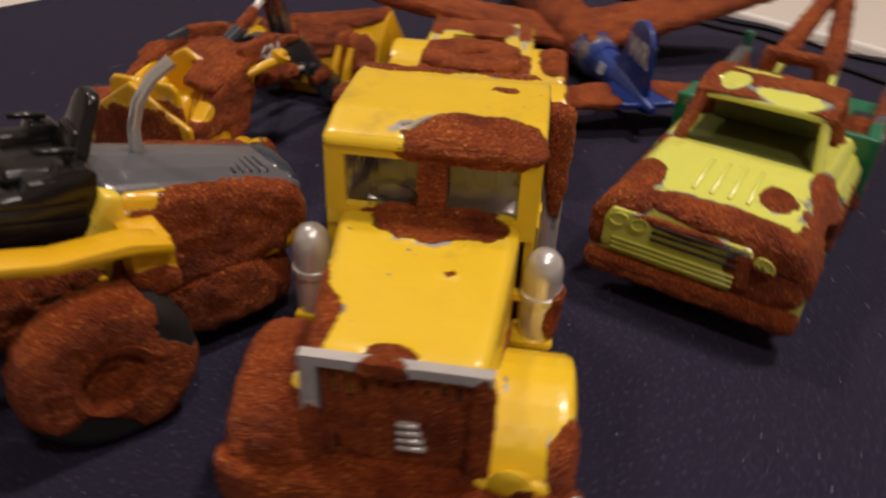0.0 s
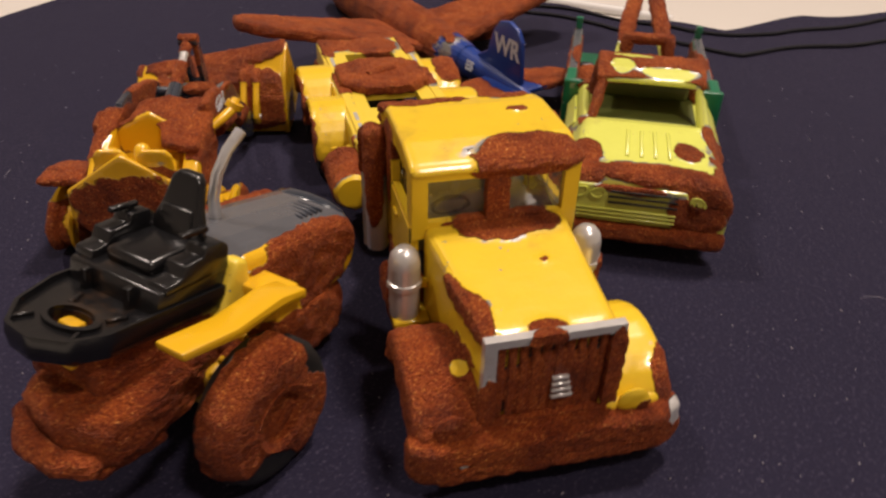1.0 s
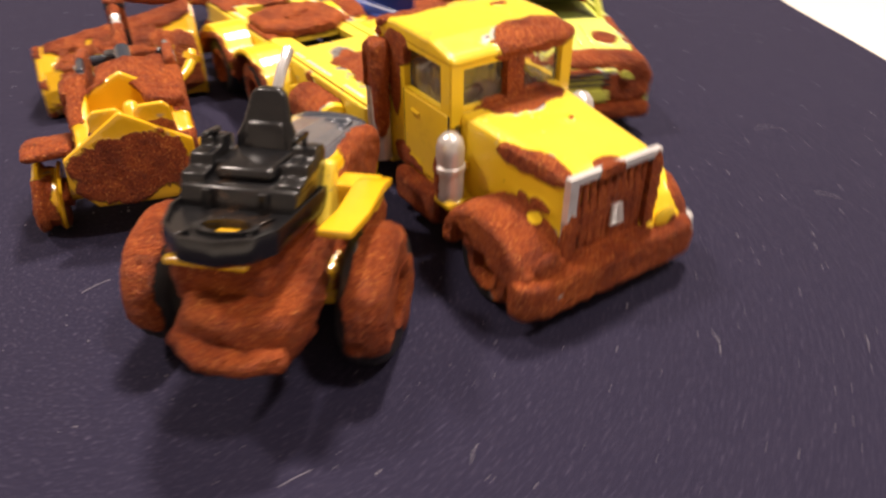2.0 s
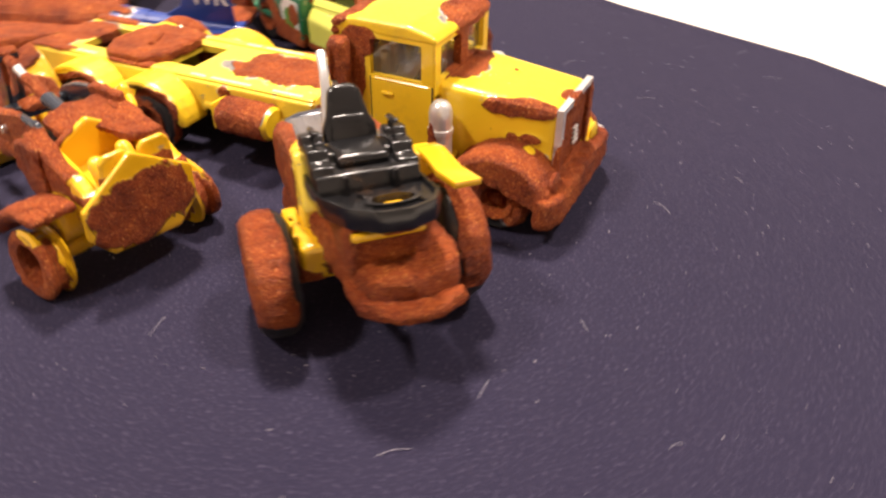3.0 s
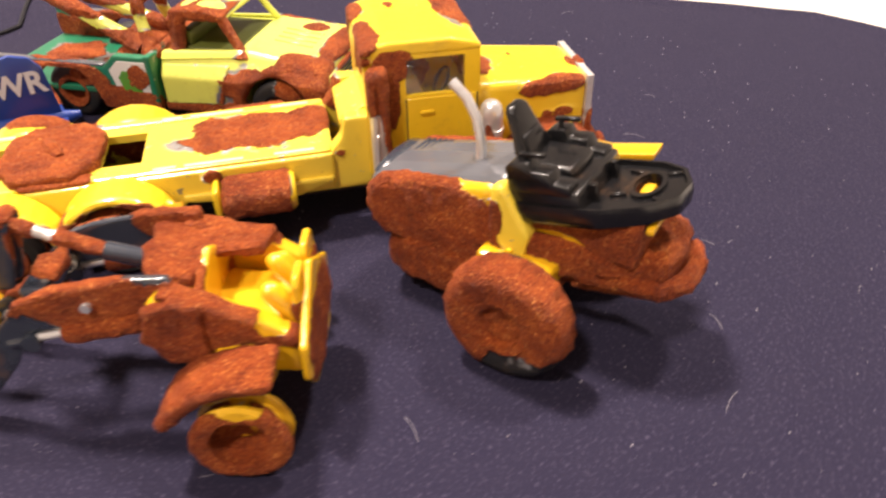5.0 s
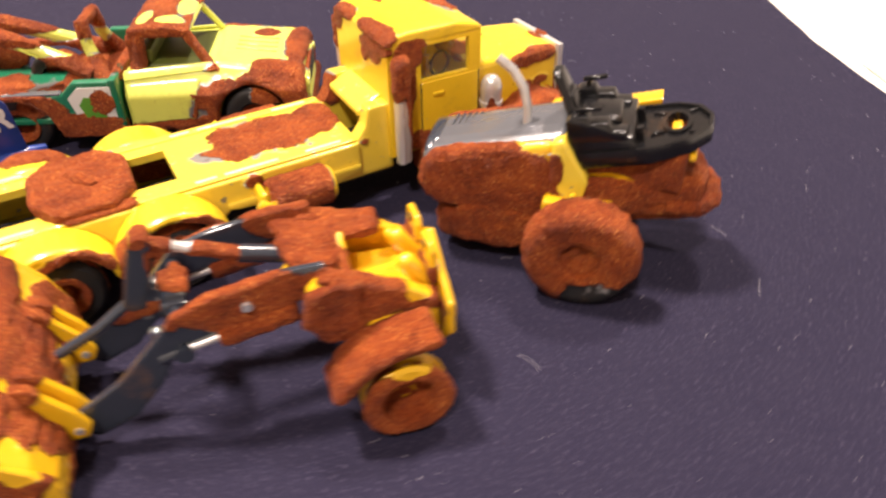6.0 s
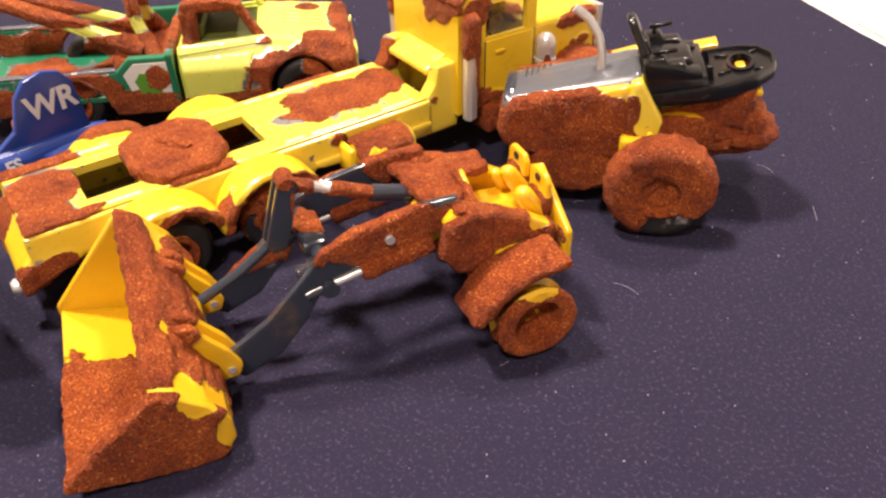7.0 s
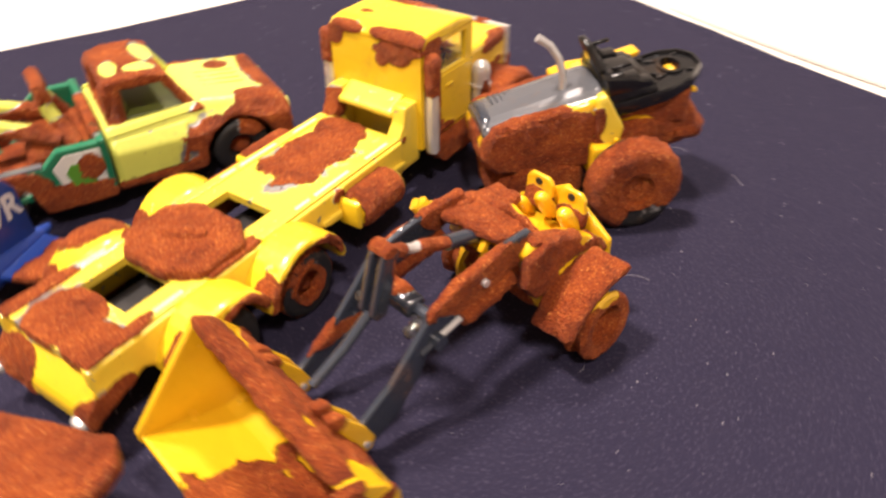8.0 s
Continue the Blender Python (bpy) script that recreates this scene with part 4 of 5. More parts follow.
    def tipped(bm):
        bmesh.ops.transform(bm, matrix=tip, verts=bm.verts[:])
        return bm
    bm = fresh()
    outer = [(-0.36, -0.68), (0.70, -0.66), (1.22, -0.46), (1.52, -0.16), (1.56, 0.20), (1.40, 0.52), (1.10, 0.66), (-0.36, 0.68)]
    hole = [(1.06 + 0.13 * math.cos(a), 0.12 + 0.24 * math.sin(a)) for a in [2 * math.pi * k / 16 for k in range(16)]]

    def rim_point(a):
        d, best = Vector((math.cos(a), math.sin(a))), None
        for (x0, y0), (x1, y1) in zip(outer, outer[1:] + outer[:1]):
            ex, ey = x1 - x0, y1 - y0
            den = d.x * ey - d.y * ex
            if abs(den) > 1e-9:
                k = ((x0 - 1.06) * ey - (y0 - 0.12) * ex) / den
                u = ((x0 - 1.06) * d.y - (y0 - 0.12) * d.x) / den
                if k > 0 and -1e-6 <= u <= 1 + 1e-6:
                    best = k if best is None else min(best, k)
        return (1.06 + d.x * best, 0.12 + d.y * best)
    n = 64
    loops = []
    for z, rim, inset in ((1.86, False, 0), (1.86, True, 0.90), (1.90, True, 0.97), (2.05, True, 1.0), (2.14, True, 0.985), (2.14, True, 0.94), (2.08, True, 0.92), (2.08, False, 0)):
        ring = []
        for k in range(n):
            a = 2 * math.pi * k / n
            x, y = rim_point(a) if rim else (1.06 + 0.13 * math.cos(a), 0.12 + 0.24 * math.sin(a))
            ring.append(bm.verts.new((0.5 + (x - 0.5) * inset, y * inset, z) if rim else (x, y, z)))
        loops.append(ring)
    for k in range(n):
        j = (k + 1) % n
        for p, q in zip(loops, loops[1:] + loops[:1]):
            bm.faces.new((p[k], p[j], q[j], q[k]))
    bmesh.ops.recalc_face_normals(bm, faces=bm.faces[:])
    part("deck", tipped(bm), BLACK, t, "glossy black deck with an oval hole", rust=[(1.45, 0.3, 2.05, 0.16, 0.4, 0.08), (1.3, -0.1, 2.1, 0.05, 0.06, 0.03)], crust=0.02)
    bm = fresh()
    box(bm, 0.98, 1.13, 0.0, 0.24, 1.66, 2.07, 0.04)
    part("deck_boss", tipped(bm), AMBER, t)
    bm = fresh()
    lathe(bm, [(0.16, 0), (0.21, 0), (0.21, 0.05), (0.16, 0.05)], Matrix.Translation((1.06, 0.12, 2.07)) @ Matrix.Diagonal((0.95, 1.55, 1, 1)), 28)
    part("hole_rim", tipped(bm), BLACK, t)
    for x, y, a in ((0.80, -0.16, 20), (0.82, 0.42, -20), (1.30, -0.22, -25), (1.28, 0.44, 25)):
        bm = fresh()
        box(bm, -0.10, 0.10, -0.025, 0.025, 0, 0.05, 0.012, 1)
        bmesh.ops.transform(bm, matrix=pose(x, y, 2.07, 0, 0, a), verts=bm.verts[:])
        part("deck_tread", tipped(bm), BLACK, t)
    # stepped seat unit on the deck
    bm = fresh()
    prism(bm, [(-0.36, 1.84), (-0.36, 2.46), (0.14, 2.46), (0.16, 2.34), (0.52, 2.30), (0.58, 1.90)], -0.62, 0.62, "y", 0.035)
    console = part("console", tipped(bm), BLACK, t)
    for y in (-0.30, 0.30):
        bm = fresh()
        box(bm, 0.54, 0.63, y - 0.04, y + 0.04, 1.98, 2.30, 0.012, 1)
        part("console_rib", tipped(bm), BLACK, console)
    for y0, y1, h in ((-0.64, -0.38, 2.66), (0.38, 0.64, 2.62)):
        bm = fresh()
        prism(bm, [(-0.34, 2.30), (-0.34, h - 0.06), (-0.26, h), (-0.04, h), (0.0, h - 0.10), (0.22, h - 0.12), (0.26, h - 0.24), (0.44, h - 0.27), (0.46, 2.26)], y0, y1, "y", 0.02, 2)
        part("armrest", tipped(bm), BLACK, console)
    bm = fresh()
    hexa(bm, (-0.36, -0.34, 0.34, 2.40, 2.54), (0.36, -0.32, 0.32, 2.30, 2.46), 0.07, 3)
    seat = part("seat", tipped(bm), BLACK, t)
    bm = fresh()
    prism(bm, [(-0.33, 2.42), (0.33, 2.42), (0.34, 2.66), (0.26, 2.84), (0.20, 3.16), (0.12, 3.24), (-0.12, 3.24), (-0.20, 3.16), (-0.26, 2.84), (-0.34, 2.66)], -0.32, -0.19, "x", 0.05, 3)
    for v in bm.verts:
        v.co.x -= (v.co.z - 2.42) * 0.24
        v.co.z = 2.42 + (v.co.z - 2.42) * 0.88
    part("backrest", tipped(bm), BLACK, seat)
    bm = fresh()
    prism(bm, [(-0.26, 2.50), (0.26, 2.50), (0.20, 2.80), (-0.20, 2.80)], -0.23, -0.16, "x", 0.03, 2)
    for v in bm.verts:
        v.co.x -= (v.co.z - 2.42) * 0.24
    part("back_cushion", tipped(bm), BLACK, seat)
    for y, z in ((-0.50, 2.60), (0.48, 2.62)):
        bm = fresh()
        tube(bm, [(-0.14, y, z - 0.05), (-0.12, y, z + 0.10)], 0.035, 8)
        box(bm, -0.20, 0.14, y - 0.035, y + 0.035, z + 0.08, z + 0.14, 0.015, 1)
        part("lever", tipped(bm), BLACK, console)
    # side step plate over one wheel
    bm = fresh()
    prism(bm, [(-0.78, 1.86), (-0.42, 1.98), (0.20, 2.02), (0.86, 2.20), (0.86, 2.10), (0.20, 1.90), (-0.40, 1.86), (-0.78, 1.74)], 0.92, 1.27, "y", 0.03)
    part("step_plate", bm, AMBER, t)
    bm = fresh()
    hexa(bm, (-0.80, 0.62, 1.16, 1.3, 1.88), (-0.42, 0.62, 1.16, 1.3, 1.92), 0.04)
    part("step_bracket", bm, AMBER, t, rust=[(-0.6, 1.1, 1.4, 0.3, 0.3, 0.25)])
    for s in (-1, 1):
        spec = ["all", (0.58, s * 1.25, 0.02, 0.72, 0.60, 0.50, "-"), (0.0, s * 0.88, 0.85, 1.2, 0.26, 1.2, "-")]
        if s > 0:
            spec += [(-0.66, 1.15, 1.15, 0.42, 0.42, 0.46, "-")]
        wheel(t, 0.02, s * 1.22, 0.80, 0.79, 0.54, s, spec, ["all"], AMBER, 0.46, 22, 0.66)
        bm = fresh()
        tube(bm, [(0, s * 0.7, 0.86), (0, s * 1.2, 0.80)], 0.2, 12)
        part("axle", bm, AMBER, t, rust=["all"])


tractor()


# ---- the front half of the loader, with arms and bucket ----
def loader():
    t = thing("toy_loader", -2.545, 1.16, 54.6, "front half of a yellow toy wheel loader, rust-crusted with bucket", "toy loader")
    SHAPE[0] = lambda p: Vector((p.x, p.y, p.z * 0.93))
    # tower behind the arms, with a ridged plate at its back
    bm = fresh()
    prism(bm, [(-0.66, 0.92), (-0.66, 1.48), (0.20, 2.06), (1.02, 1.46), (1.04, 1.00), (0.75, 0.62), (-0.3, 0.55)], -0.80, -0.71, "x", 0.03)
    part("back_plate", bm, AMBER, t, rust=[(-0.86, 0.22, 1.10, 0.13, 0.92, 0.62), (-0.86, 0.7, 1.25, 0.10, 0.4, 0.35), (-0.60, 0.8, 1.2, 0.12, 0.35, 0.45)])
    bm = fresh()
    prism(bm, [(-0.60, 1.20), (-0.60, 1.72), (0.10, 2.20), (0.62, 1.92), (0.66, 1.30)], 0.30, 0.40, "x", 0.04)
    part("front_plate", bm, AMBER, t, rust=["all", (0.30, 0.05, 1.80, 0.10, 0.55, 0.45, "-"), (0.35, -0.45, 1.95, 0.2, 0.22, 0.22, "-"), (0.30, 0.3, 2.16, 0.1, 0.35, 0.10, "-")], crust=0.04)
    # ragged rust-caked flaps over the tower, the ram's fork and the bolt holes of the top plates
    bm = fresh()
    prism(bm, [(-0.20, -0.64), (0.76, -0.68), (1.08, -0.46), (0.98, -0.22), (1.06, 0.02), (0.90, 0.40), (0.50, 0.42), (0.30, -0.10), (-0.16, -0.22)], 1.98, 2.06, "z", 0.02)
    for v in bm.verts:
        v.co.z += (v.co.x - 0.6) * 0.14 - 0.10 * abs(v.co.y)
    part("top_flap", bm, AMBER, t, "ragged rust-crusted top plate", rust=["all"], crust=0.06)
    bm = fresh()
    prism(bm, [(0.30, 1.16), (0.30, 1.98), (0.52, 2.06), (0.86, 1.92), (0.92, 1.52), (0.72, 1.20)], 0.80, 0.90, "y", 0.03)
    part("side_flap", bm, AMBER, t, "rust-crusted side plate", rust=["all"], crust=0.06)
    for y in (-0.12, 0.20):
        bm = fresh()
        prism(bm, [(0.36, 1.50), (0.36, 1.92), (0.62, 2.04), (0.98, 1.98), (1.10, 1.82), (0.96, 1.66), (0.70, 1.64)], y - 0.05, y + 0.05, "y", 0.03)
        fork = part("ram_fork", bm, AMBER, t, rust=[(0.4, y, 2.0, 0.2, 0.2, 0.2)])
        bm = fresh()
        tube(bm, [(0.92, y - 0.07, 1.83), (0.92, y + 0.07, 1.83)], 0.05, 12)
        part("fork_pin", bm, DARK, fork)
    for y0, y1 in ((-0.46, 0.02), (0.14, 0.60)):
        bm = fresh()
        prism(bm, [(y0, 1.50), (y0, 1.98), (y0 + 0.08, 2.08), (y1 - 0.08, 2.08), (y1, 1.98), (y1, 1.50)], -0.705, -0.62, "x", 0.03)
        ear = part("top_ear", bm, AMBER, t, rust=[(-0.66, (y0 + y1) / 2, 1.58, 0.2, 0.34, 0.28)])
        bm = fresh()
        tube(bm, [(-0.70, (y0 + y1) / 2, 1.97), (-0.605, (y0 + y1) / 2, 1.97)], 0.06, 14)
        part("bolt_hole", bm, DARK, ear)
    for y in (-0.58, 0.72):
        bm = fresh()
        prism(bm, [(-0.66, 0.90), (-0.66, 1.46), (-0.20, 1.78), (0.30, 1.98), (0.70, 2.10), (0.88, 1.94), (0.72, 1.52), (0.40, 0.95)], y - 0.12, y + 0.12, "y", 0.06)
        part("tower_cheek", bm, AMBER, t, "yellow tower plate under rust", rust=["all", (0.80, y, 1.80, 0.22, 0.3, 0.26, "-"), (-0.42, y, 1.62, 0.20, 0.3, 0.16, "-"), (-0.3, y, 1.05, 0.35, 0.3, 0.22, "-"), (0.0, y + (0.14 if y < 0 else -0.14), 1.5, 0.7, 0.11, 0.5, "-"), (-0.2, y + 0.14, 1.22, 0.42, 0.12, 0.16, "-")], crust=0.05)
    bm = fresh()
    hexa(bm, (-0.68, -0.38, 0.60, 0.85, 1.40), (0.40, -0.38, 0.60, 0.95, 1.52), 0.08)
    part("tower_floor", bm, AMBER, t, rust=[(0.4, 0.4, 1.2, 0.3, 0.3, 0.3)], crust=0.05)
    for y, z, r in ((0.46, 1.70, 0.13), (0.04, 1.78, 0.12), (-0.30, 1.54, 0.10)):
        bm = fresh()
        tube(bm, [(-0.62, y, z - 0.25), (-0.44, y, z), (-0.36, y, z + 0.14), (-0.33, y, z + 0.20), (-0.32, y, z + 0.23)], [r, r, r * 0.94, r * 0.7, r * 0.25], 16)
        part("pin_boss", bm, AMBER, t)
    bm = fresh()
    tube(bm, [(0.55, -0.66, 1.80), (0.75, -0.84, 1.90), (1.00, -0.94, 1.94), (1.14, -0.98, 2.06)], [0.07, 0.08, 0.08, 0.07], 10)
    lathe(bm, [(0.05, -0.05), (0.14, -0.05), (0.14, 0.05), (0.05, 0.05)], pose(1.06, -0.96, 1.98, 30, 20, 0), 16)
    part("hose_lug", bm, AMBER, t)
    # axle, mudguards and bare rims
    bm = fresh()
    tube(bm, [(-0.05, -1.0, 0.56), (-0.05, 1.34, 0.56)], 0.15, 14)
    box(bm, -0.30, 0.32, -0.40, 0.70, 0.52, 0.95, 0.08)
    part("axle", bm, AMBER, t, rust=[(0.2, 0.1, 0.6, 0.3, 0.5, 0.3)])
    for s, y0, y1 in ((1, 0.94, 1.54),):
        bm = fresh()
        prism(bm, [(-0.46, 1.46), (-0.10, 1.44), (0.32, 1.31), (0.64, 1.05), (0.80, 0.80), (0.70, 0.78), (0.50, 0.98), (0.24, 1.21), (-0.12, 1.34), (-0.46, 1.37)], y0, y1, "y", 0.05)
        part("mudguard", bm, AMBER, t, "rusted mudguard", rust=["all", (0.1, s * 1.1, 1.5, 0.10, 0.08, 0.1, "-")], crust=0.05)
        bm = fresh()
        hexa(bm, (-0.22, y0 - s * 0.30, y0 + s * 0.16, 0.74, 1.40), (0.22, y0 - s * 0.30, y0 + s * 0.16, 0.74, 1.36), 0.06)
        part("mudguard_bracket", bm, AMBER, t, rust=[(0.2, y0, 0.9, 0.2, 0.3, 0.2)])
    for s, y in ((1, 1.40), (-1, -0.98)):
        bm = fresh()
        r = 0.53
        lathe(bm, [(r * 0.30, -0.16 * s), (r * 0.62, -0.20 * s), (r * 0.96, -0.22 * s), (r, -0.17 * s), (r * 0.82, -0.12 * s), (r * 0.80, 0.06 * s), (r * 0.98, 0.12 * s), (r, 0.18 * s), (r * 0.9, 0.22 * s), (r * 0.66, 0.20 * s), (r * 0.60, -0.06 * s), (r * 0.30, -0.10 * s), (r * 0.28, -0.12 * s)], Matrix.Translation((-0.06, y, 0.545)) @ Matrix.Diagonal((1, 0.82, 1, 1)) @ Matrix.Rotation(radians(-90 + 7 * s), 4, "X"), 32)
        w = part("wheel", bm, AMBER, t, "bare yellow wheel without a tyre, rusty", rust=[(-0.06, y + s * 0.16, 0.54, 0.62, 0.36, 0.52), (0.2, y, 0.15, 0.4, 0.3, 0.3), (-0.1, y + s * 0.1, 1.04, 0.22, 0.3, 0.10, "-")])
        bm = fresh()
        tube(bm, [(-0.06, y - s * 0.24, 0.56), (-0.06, y - s * 0.08, 0.55)], [0.2, 0.17], 16)
        part("hub", bm, AMBER, w, rust=["all"])
    # lift arms
    for s, y in ((1, 0.62), (-1, -0.62)):
        bm = fresh()
        prism(bm, [(0.62, 2.20), (1.05, 2.20), (1.90, 2.02), (2.30, 1.86), (2.64, 1.46), (3.05, 1.02), (3.62, 0.64), (3.66, 0.40), (3.44, 0.20), (2.96, 0.42), (2.60, 0.86), (2.30, 1.40), (1.60, 1.56), (0.90, 1.78), (0.60, 1.92)], y - 0.045, y + 0.045, "y", 0.02)
        part("lift_arm", bm, SLATE, t, "slate lift arm, its upper half rusted", rust=[(1.35, y + 0.1, 1.85, 0.98, 0.4, 0.42)] if s > 0 else [(0.9, y, 2.1, 0.5, 0.3, 0.3), (2.3, y - 0.08, 2.0, 1.4, 0.05, 0.14), (3.0, y, 1.0, 0.9, 0.05, 0.2)], crust=0.05)
        bm = fresh()
        tube(bm, [(1.0, y + s * 0.02, 1.60), (1.85, y + s * 0.02, 1.42)], 0.12, 12)
        cyl = part("lift_cylinder", bm, SLATE, t, rust=["all"], crust=0.05)
        bm = fresh()
        tube(bm, [(1.80, y + s * 0.02, 1.43), (2.30, y + s * 0.02, 1.32)], 0.055, 10)
        part("piston_rod", bm, CHROME, cyl, "bright chrome piston rod")
        bm = fresh()
        tube(bm, [(2.28, y - 0.08, 1.30), (2.28, y + 0.12, 1.30)], 0.11, 12)
        tube(bm, [(2.28, y, 1.31), (2.56, y, 1.24)], 0.085, 10)
        part("rod_end", bm, SLATE, cyl)
    for s in (-1, 1):
        if s < 0:
            lettering("arm_lettering", "62A", 0.34, Matrix.Translation((1.25, -0.70, 1.95)) @ Matrix.Rotation(radians(90), 4, "X") @ Matrix.Rotation(radians(-10), 4, "Z"), PALE, t)
        else:
            bm = fresh()
            tube(bm, [(1.52, 0.66, 1.86), (1.52, 0.76, 1.86)], 0.06, 10)
            part("pivot_pin", bm, SILVER, t)
    # bell crank, its ram and the bucket link
    bm = fresh()
    for y in (-0.10, 0.10):
        prism(bm, [(2.40, 2.62), (2.60, 2.62), (2.72, 2.20), (2.86, 1.72), (2.78, 1.60), (2.62, 1.62), (2.50, 2.0)], y - 0.04, y + 0.04, "y", 0.02)
    tube(bm, [(2.50, -0.15, 2.54), (2.50, 0.15, 2.54)], 0.11, 12)
    crank = part("bell_crank", bm, SLATE, t, "slate bell crank with a rusty head", rust=[(2.52, 0, 2.60, 0.16, 0.5, 0.13), (2.44, 0, 2.3, 0.06, 0.5, 0.3)], crust=0.01)
    bm = fresh()
    tube(bm, [(0.45, 0.02, 1.80), (1.50, 0.02, 2.10)], 0.115, 14)
    ram = part("tilt_ram", bm, SLATE, t)
    bm = fresh()
    tube(bm, [(1.46, 0.02, 2.09), (2.50, 0.02, 2.52)], 0.065, 10)
    part("ram_rod", bm, CHROME, ram, rust=["all", (2.1, 0, 2.38, 0.12, 0.2, 0.1, "-")])
    bm = fresh()
    tube(bm, [(2.30, -0.60, 1.66), (2.30, 0.60, 1.66)], 0.09, 12)
    box(bm, 2.16, 2.46, -0.34, 0.34, 1.55, 1.78, 0.05)
    part("cross_tube", bm, SLATE, t, rust=[(2.2, -0.2, 1.8, 0.3, 0.4, 0.15)])
    for y in (-0.46, 0.46):
        bm = fresh()
        tube(bm, [(2.34, y - 0.10, 1.50), (2.34, y + 0.10, 1.50)], 0.13, 14)
        box(bm, 2.20, 2.62, y - 0.06, y + 0.06, 1.42, 1.58, 0.04)
        part("joint", bm, CLEAR, t, "clear plastic joint")
    bm = fresh()
    tube(bm, [(2.78, 0.0, 1.68), (3.2, 0.0, 1.35), (3.72, 0.0, 1.06)], 0.07, 10)
    part("bucket_link", bm, SLATE, t)
    # bucket
    w = 1.38
    bm = fresh()
    def lean(bm):
        # the bucket hangs lower at one end
        for v in bm.verts:
            v.co.z *= 0.875 - 0.165 * v.co.y / 1.38
            v.co.y += 0.15
        return bm
    shell = [(4.42, 1.78), (4.20, 1.66), (3.92, 1.28), (3.74, 0.84), (3.72, 0.40), (3.86, 0.08), (4.30, 0.05), (5.44, 0.40)]
    inner = [(5.42, 0.48), (4.34, 0.15), (3.96, 0.20), (3.83, 0.44), (3.84, 0.80), (4.01, 1.22), (4.28, 1.56), (4.46, 1.68)]
    prism(bm, shell + inner, -w, w, "y", 0.025)
    bucket = part("bucket", lean(bm), AMBER, t, "yellow loader bucket caked with rust", rust=[(4.35, 0.1, 1.70, 0.32, 1.6, 0.42), (4.34, 1.05, 1.42, 0.32, 0.55, 0.34), (4.0, 0.9, 1.0, 0.2, 0.4, 0.2), (3.95, 0.0, 1.25, 0.30, 0.75, 0.55), (5.0, 0.95, 0.30, 1.3, 1.25, 0.9), (3.8, -0.9, 0.9, 0.3, 0.55, 0.7), (4.0, 0.95, 0.2, 0.4, 0.5, 0.25), (4.1, 0.7, 0.7, 0.5, 0.7, 0.55)], crust=0.05)
    for s in (-1, 1):
        bm = fresh()
        prism(bm, [(4.44, 1.76), (4.18, 1.62), (3.90, 1.26), (3.72, 0.82), (3.71, 0.40), (3.86, 0.05), (4.30, 0.02), (5.46, 0.36), (5.46, 0.52)], s * (w - 0.04), s * (w + 0.06), "y", 0.03)
        part("bucket_cheek", lean(bm), AMBER, bucket, rust=["all", (3.9, s * 1.60, 1.05, 0.30, 0.2, 0.30, "-"), (3.75, s * 1.60, 0.45, 0.16, 0.2, 0.25, "-")] if s > 0 else [(4.1, s * 1.50, 0.9, 0.7, 0.10, 0.9)], crust=0.05)
    for y in (-0.74, -0.50, 0.50, 0.76):
        bm = fresh()
        prism(bm, [(4.05, 1.40), (3.90, 1.34), (3.56, 0.86), (3.44, 0.58), (3.50, 0.42), (3.70, 0.40), (3.86, 0.9)], y - 0.055, y + 0.055, "y", 0.025)
        lug = part("bucket_lug", bm, AMBER, bucket, rust=[(4.0, y, 1.3, 0.2, 0.2, 0.2)])
        bm = fresh()
        tube(bm, [(3.58, y - 0.08, 0.56), (3.58, y + 0.08, 0.56)], 0.05, 10)
        part("lug_pin", bm, SILVER, lug)


loader()


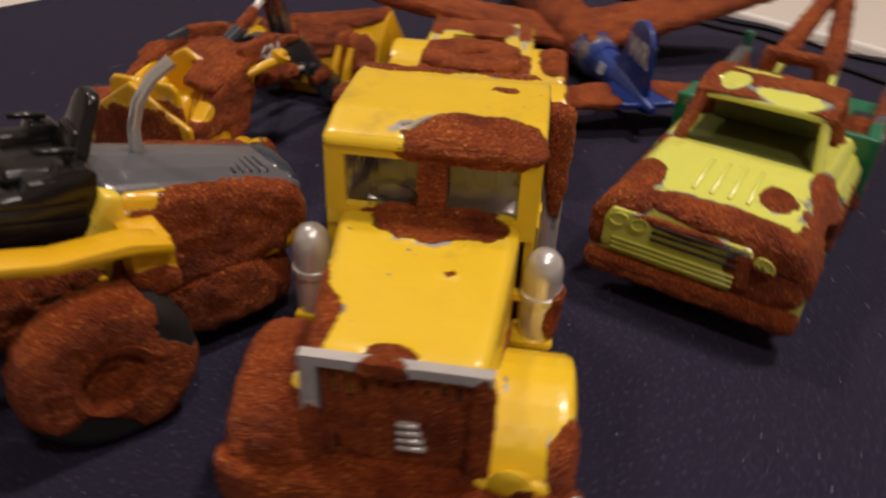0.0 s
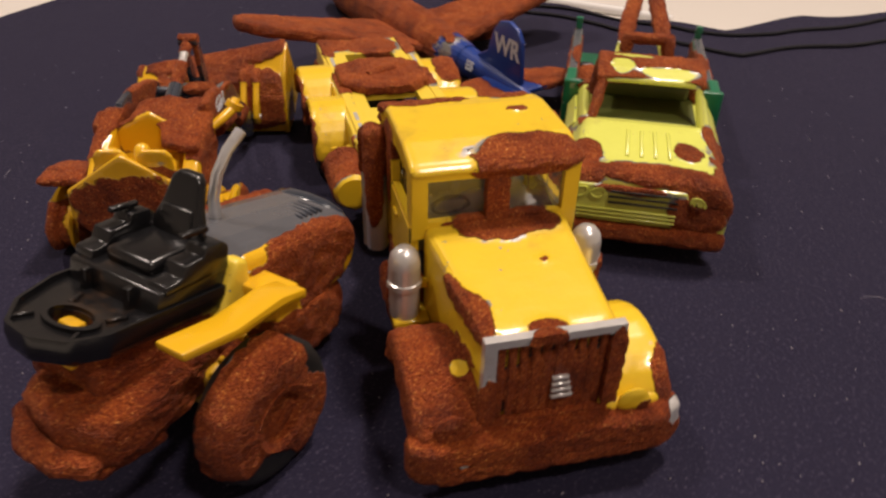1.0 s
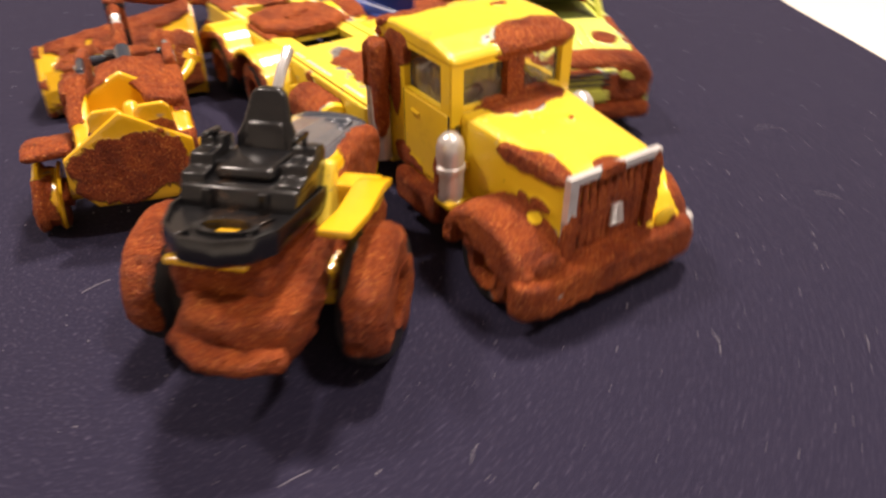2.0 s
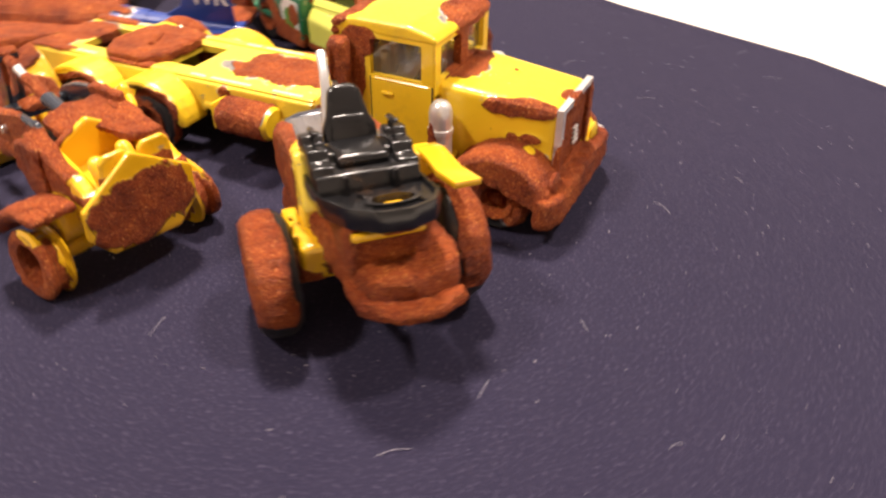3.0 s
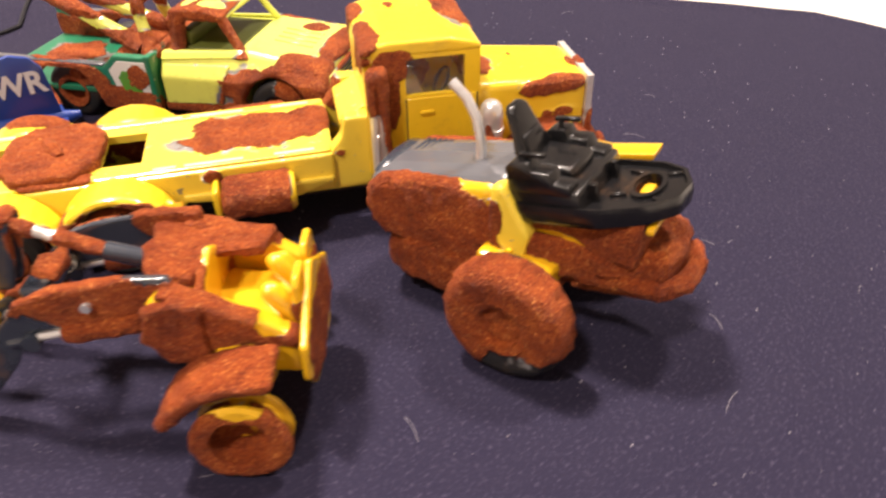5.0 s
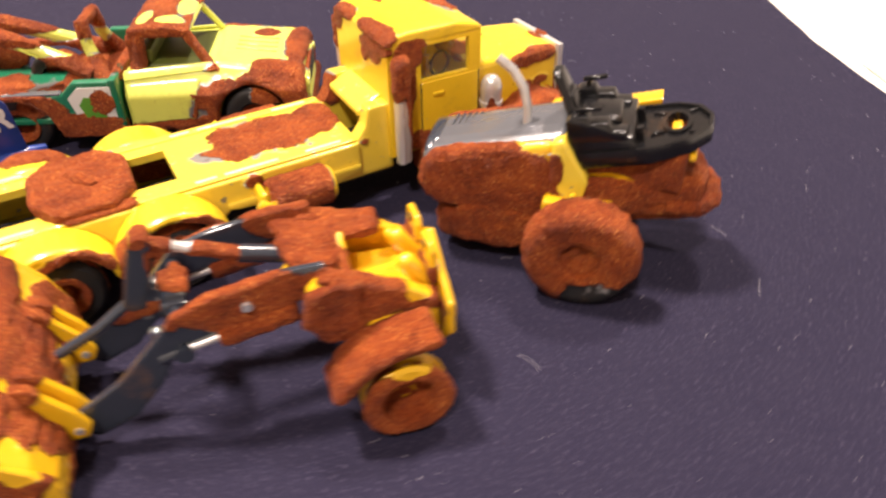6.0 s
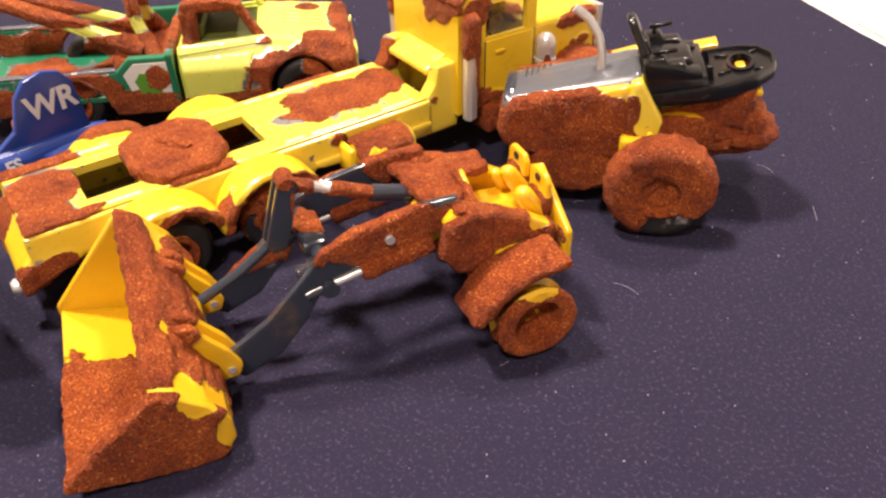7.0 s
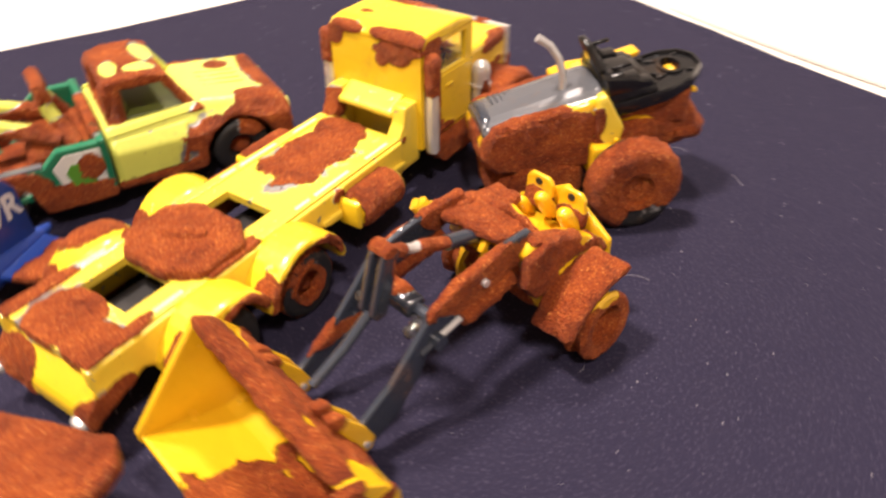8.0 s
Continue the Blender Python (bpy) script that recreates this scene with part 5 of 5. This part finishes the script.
# ---- the blue aeroplane, its wings rusted over ----
def plane():
    t = thing("toy_aeroplane", 5.15, 2.08, 84.0, "blue toy aeroplane with rusted wings and a lettered tail fin", "toy aeroplane")
    SHAPE[0] = lambda p: Vector((p.x * (1.15 if p.x < 1.4 else 1.0) + 0.08, p.y, p.z * 0.9 - 0.35 if p.z < 1.02 else 0.568 + (p.z - 1.02) * 1.2))
    bm = fresh()
    tube(bm, [(-0.75, 0, 1.02), (-0.5, 0, 1.0), (0.6, 0, 0.98), (2.0, 0, 0.95), (4.0, 0, 0.95), (6.0, 0, 0.95), (7.6, 0, 0.92), (8.4, 0, 0.86), (8.7, 0, 0.82)], [0.06, 0.14, 0.26, 0.42, 0.55, 0.56, 0.50, 0.30, 0.05], 24)
    part("fuselage", bm, BLUE, t, rust=[(5.2, 0, 1.0, 3.2, 1.2, 1.2), (8.2, 0, 0.9, 0.9, 0.8, 0.8)], res=0.11)
    for s in (-1, 1):
        bm = fresh()
        hw = [(2.7, 0.3), (5.0, 0.3), (4.4, 2.3), (4.0, 4.2), (3.75, 4.55), (3.4, 4.62), (3.1, 4.35), (2.85, 2.2)]
        lo = [bm.verts.new((x, s * y, 0.86 + 0.20 * y - 0.05)) for x, y in hw]
        hi = [bm.verts.new((x + (3.4 - x) * 0.03, s * y, 0.86 + 0.20 * y + 0.10)) for x, y in hw]
        bm.faces.new(lo)
        bm.faces.new(hi[::-1])
        for i in range(len(hw)):
            j = (i + 1) % len(hw)
            bm.faces.new((lo[j], lo[i], hi[i], hi[j]))
        bmesh.ops.recalc_face_normals(bm, faces=bm.faces[:])
        soften(bm, lo + hi, 0.05, 2)
        part("wing", bm, BLUE, t, "rust-covered wing", rust=["all"], res=0.11, crust=0.05)
        bm = fresh()
        prism(bm, [(-0.55, 0.1), (0.45, 0.1), (0.15, 1.35), (-0.10, 1.55), (-0.45, 1.5)], 0.96, 1.06, "z", 0.03)
        if s < 0:
            bmesh.ops.scale(bm, vec=(1, -1, 1), verts=bm.verts[:])
            bmesh.ops.reverse_faces(bm, faces=bm.faces[:])
        part("tailplane", bm, BLUE, t, rust=[(0.0, s * 1.05, 1.0, 0.8, 0.70, 0.3)])
    bm = fresh()
    prism(bm, [(-0.50, 1.02), (-0.42, 1.85), (-0.28, 2.04), (-0.02, 2.12), (0.26, 2.06), (0.44, 1.88), (0.60, 1.45), (1.30, 1.08), (1.4, 1.0)], -0.055, 0.055, "y", 0.03)
    fin = part("tail_fin", bm, BLUE, t, "blue tail fin with pale lettering")
    for s in (-1, 1):
        m = Matrix.Translation((-0.02, s * 0.062, 1.66)) @ (Matrix.Rotation(radians(180), 4, "Z") if s > 0 else Matrix.Identity(4)) @ Matrix.Rotation(radians(90), 4, "X")
        lettering("fin_lettering", "WR", 0.46, m, PALE, fin, 0.004)
        m = Matrix.Translation((0.85, s * 0.30, 1.10)) @ (Matrix.Rotation(radians(180), 4, "Z") if s > 0 else Matrix.Identity(4)) @ Matrix.Rotation(radians(70), 4, "X")
        lettering("hull_lettering", "ES", 0.24, m, PALE, t, 0.012)
    for y in (-1.6, 1.6):
        bm = fresh()
        tube(bm, [(3.0, y, 0.98), (3.4, y, 0.96), (4.4, y, 0.96), (4.7, y, 0.96)], [0.16, 0.30, 0.32, 0.24], 16)
        part("engine", bm, BLUE, t, rust=["all"])


plane()
SHAPE[0] = None


# ---- lint and fibres on the cloth ----
def lint():
    rng = random.Random(5)
    bm = fresh()
    for _ in range(1600):
        x, y = rng.uniform(-14, 16), rng.uniform(-13, 12)
        if not (-13 < x - y * 0.3 < 13 and abs(y - 0.5 * x + 1) < 12):
            continue
        s = rng.choice((0.006, 0.007, 0.008, 0.009, 0.010, 0.012, 0.014, 0.017))
        m = pose(x, y, 0.012, rng.uniform(0, 360), rng.uniform(0, 360), rng.uniform(0, 360)) @ Matrix.Diagonal((s, s * rng.uniform(0.5, 1), s * 0.6, 1))
        bmesh.ops.create_icosphere(bm, subdivisions=1, radius=1, matrix=m)
    for _ in range(30):
        x, y, a = rng.uniform(-12, 10), rng.uniform(-11, 9), rng.uniform(0, 6.28)
        k, c = rng.uniform(0.12, 0.4), rng.uniform(-0.15, 0.15)
        p = [Vector((x, y, 0.01)) + Vector((math.cos(a), math.sin(a), 0)) * k * u + Vector((-math.sin(a), math.cos(a), 0)) * c * u * (1 - u) + Vector((0, 0, 0.03 * math.sin(3 * u))) for u in (0, 0.25, 0.5, 0.75, 1)]
        tube(bm, p, 0.0028, 4)
    solid("lint", bm, LINT, "pale specks and fibres of lint on the cloth", "lint", "stuff")


lint()
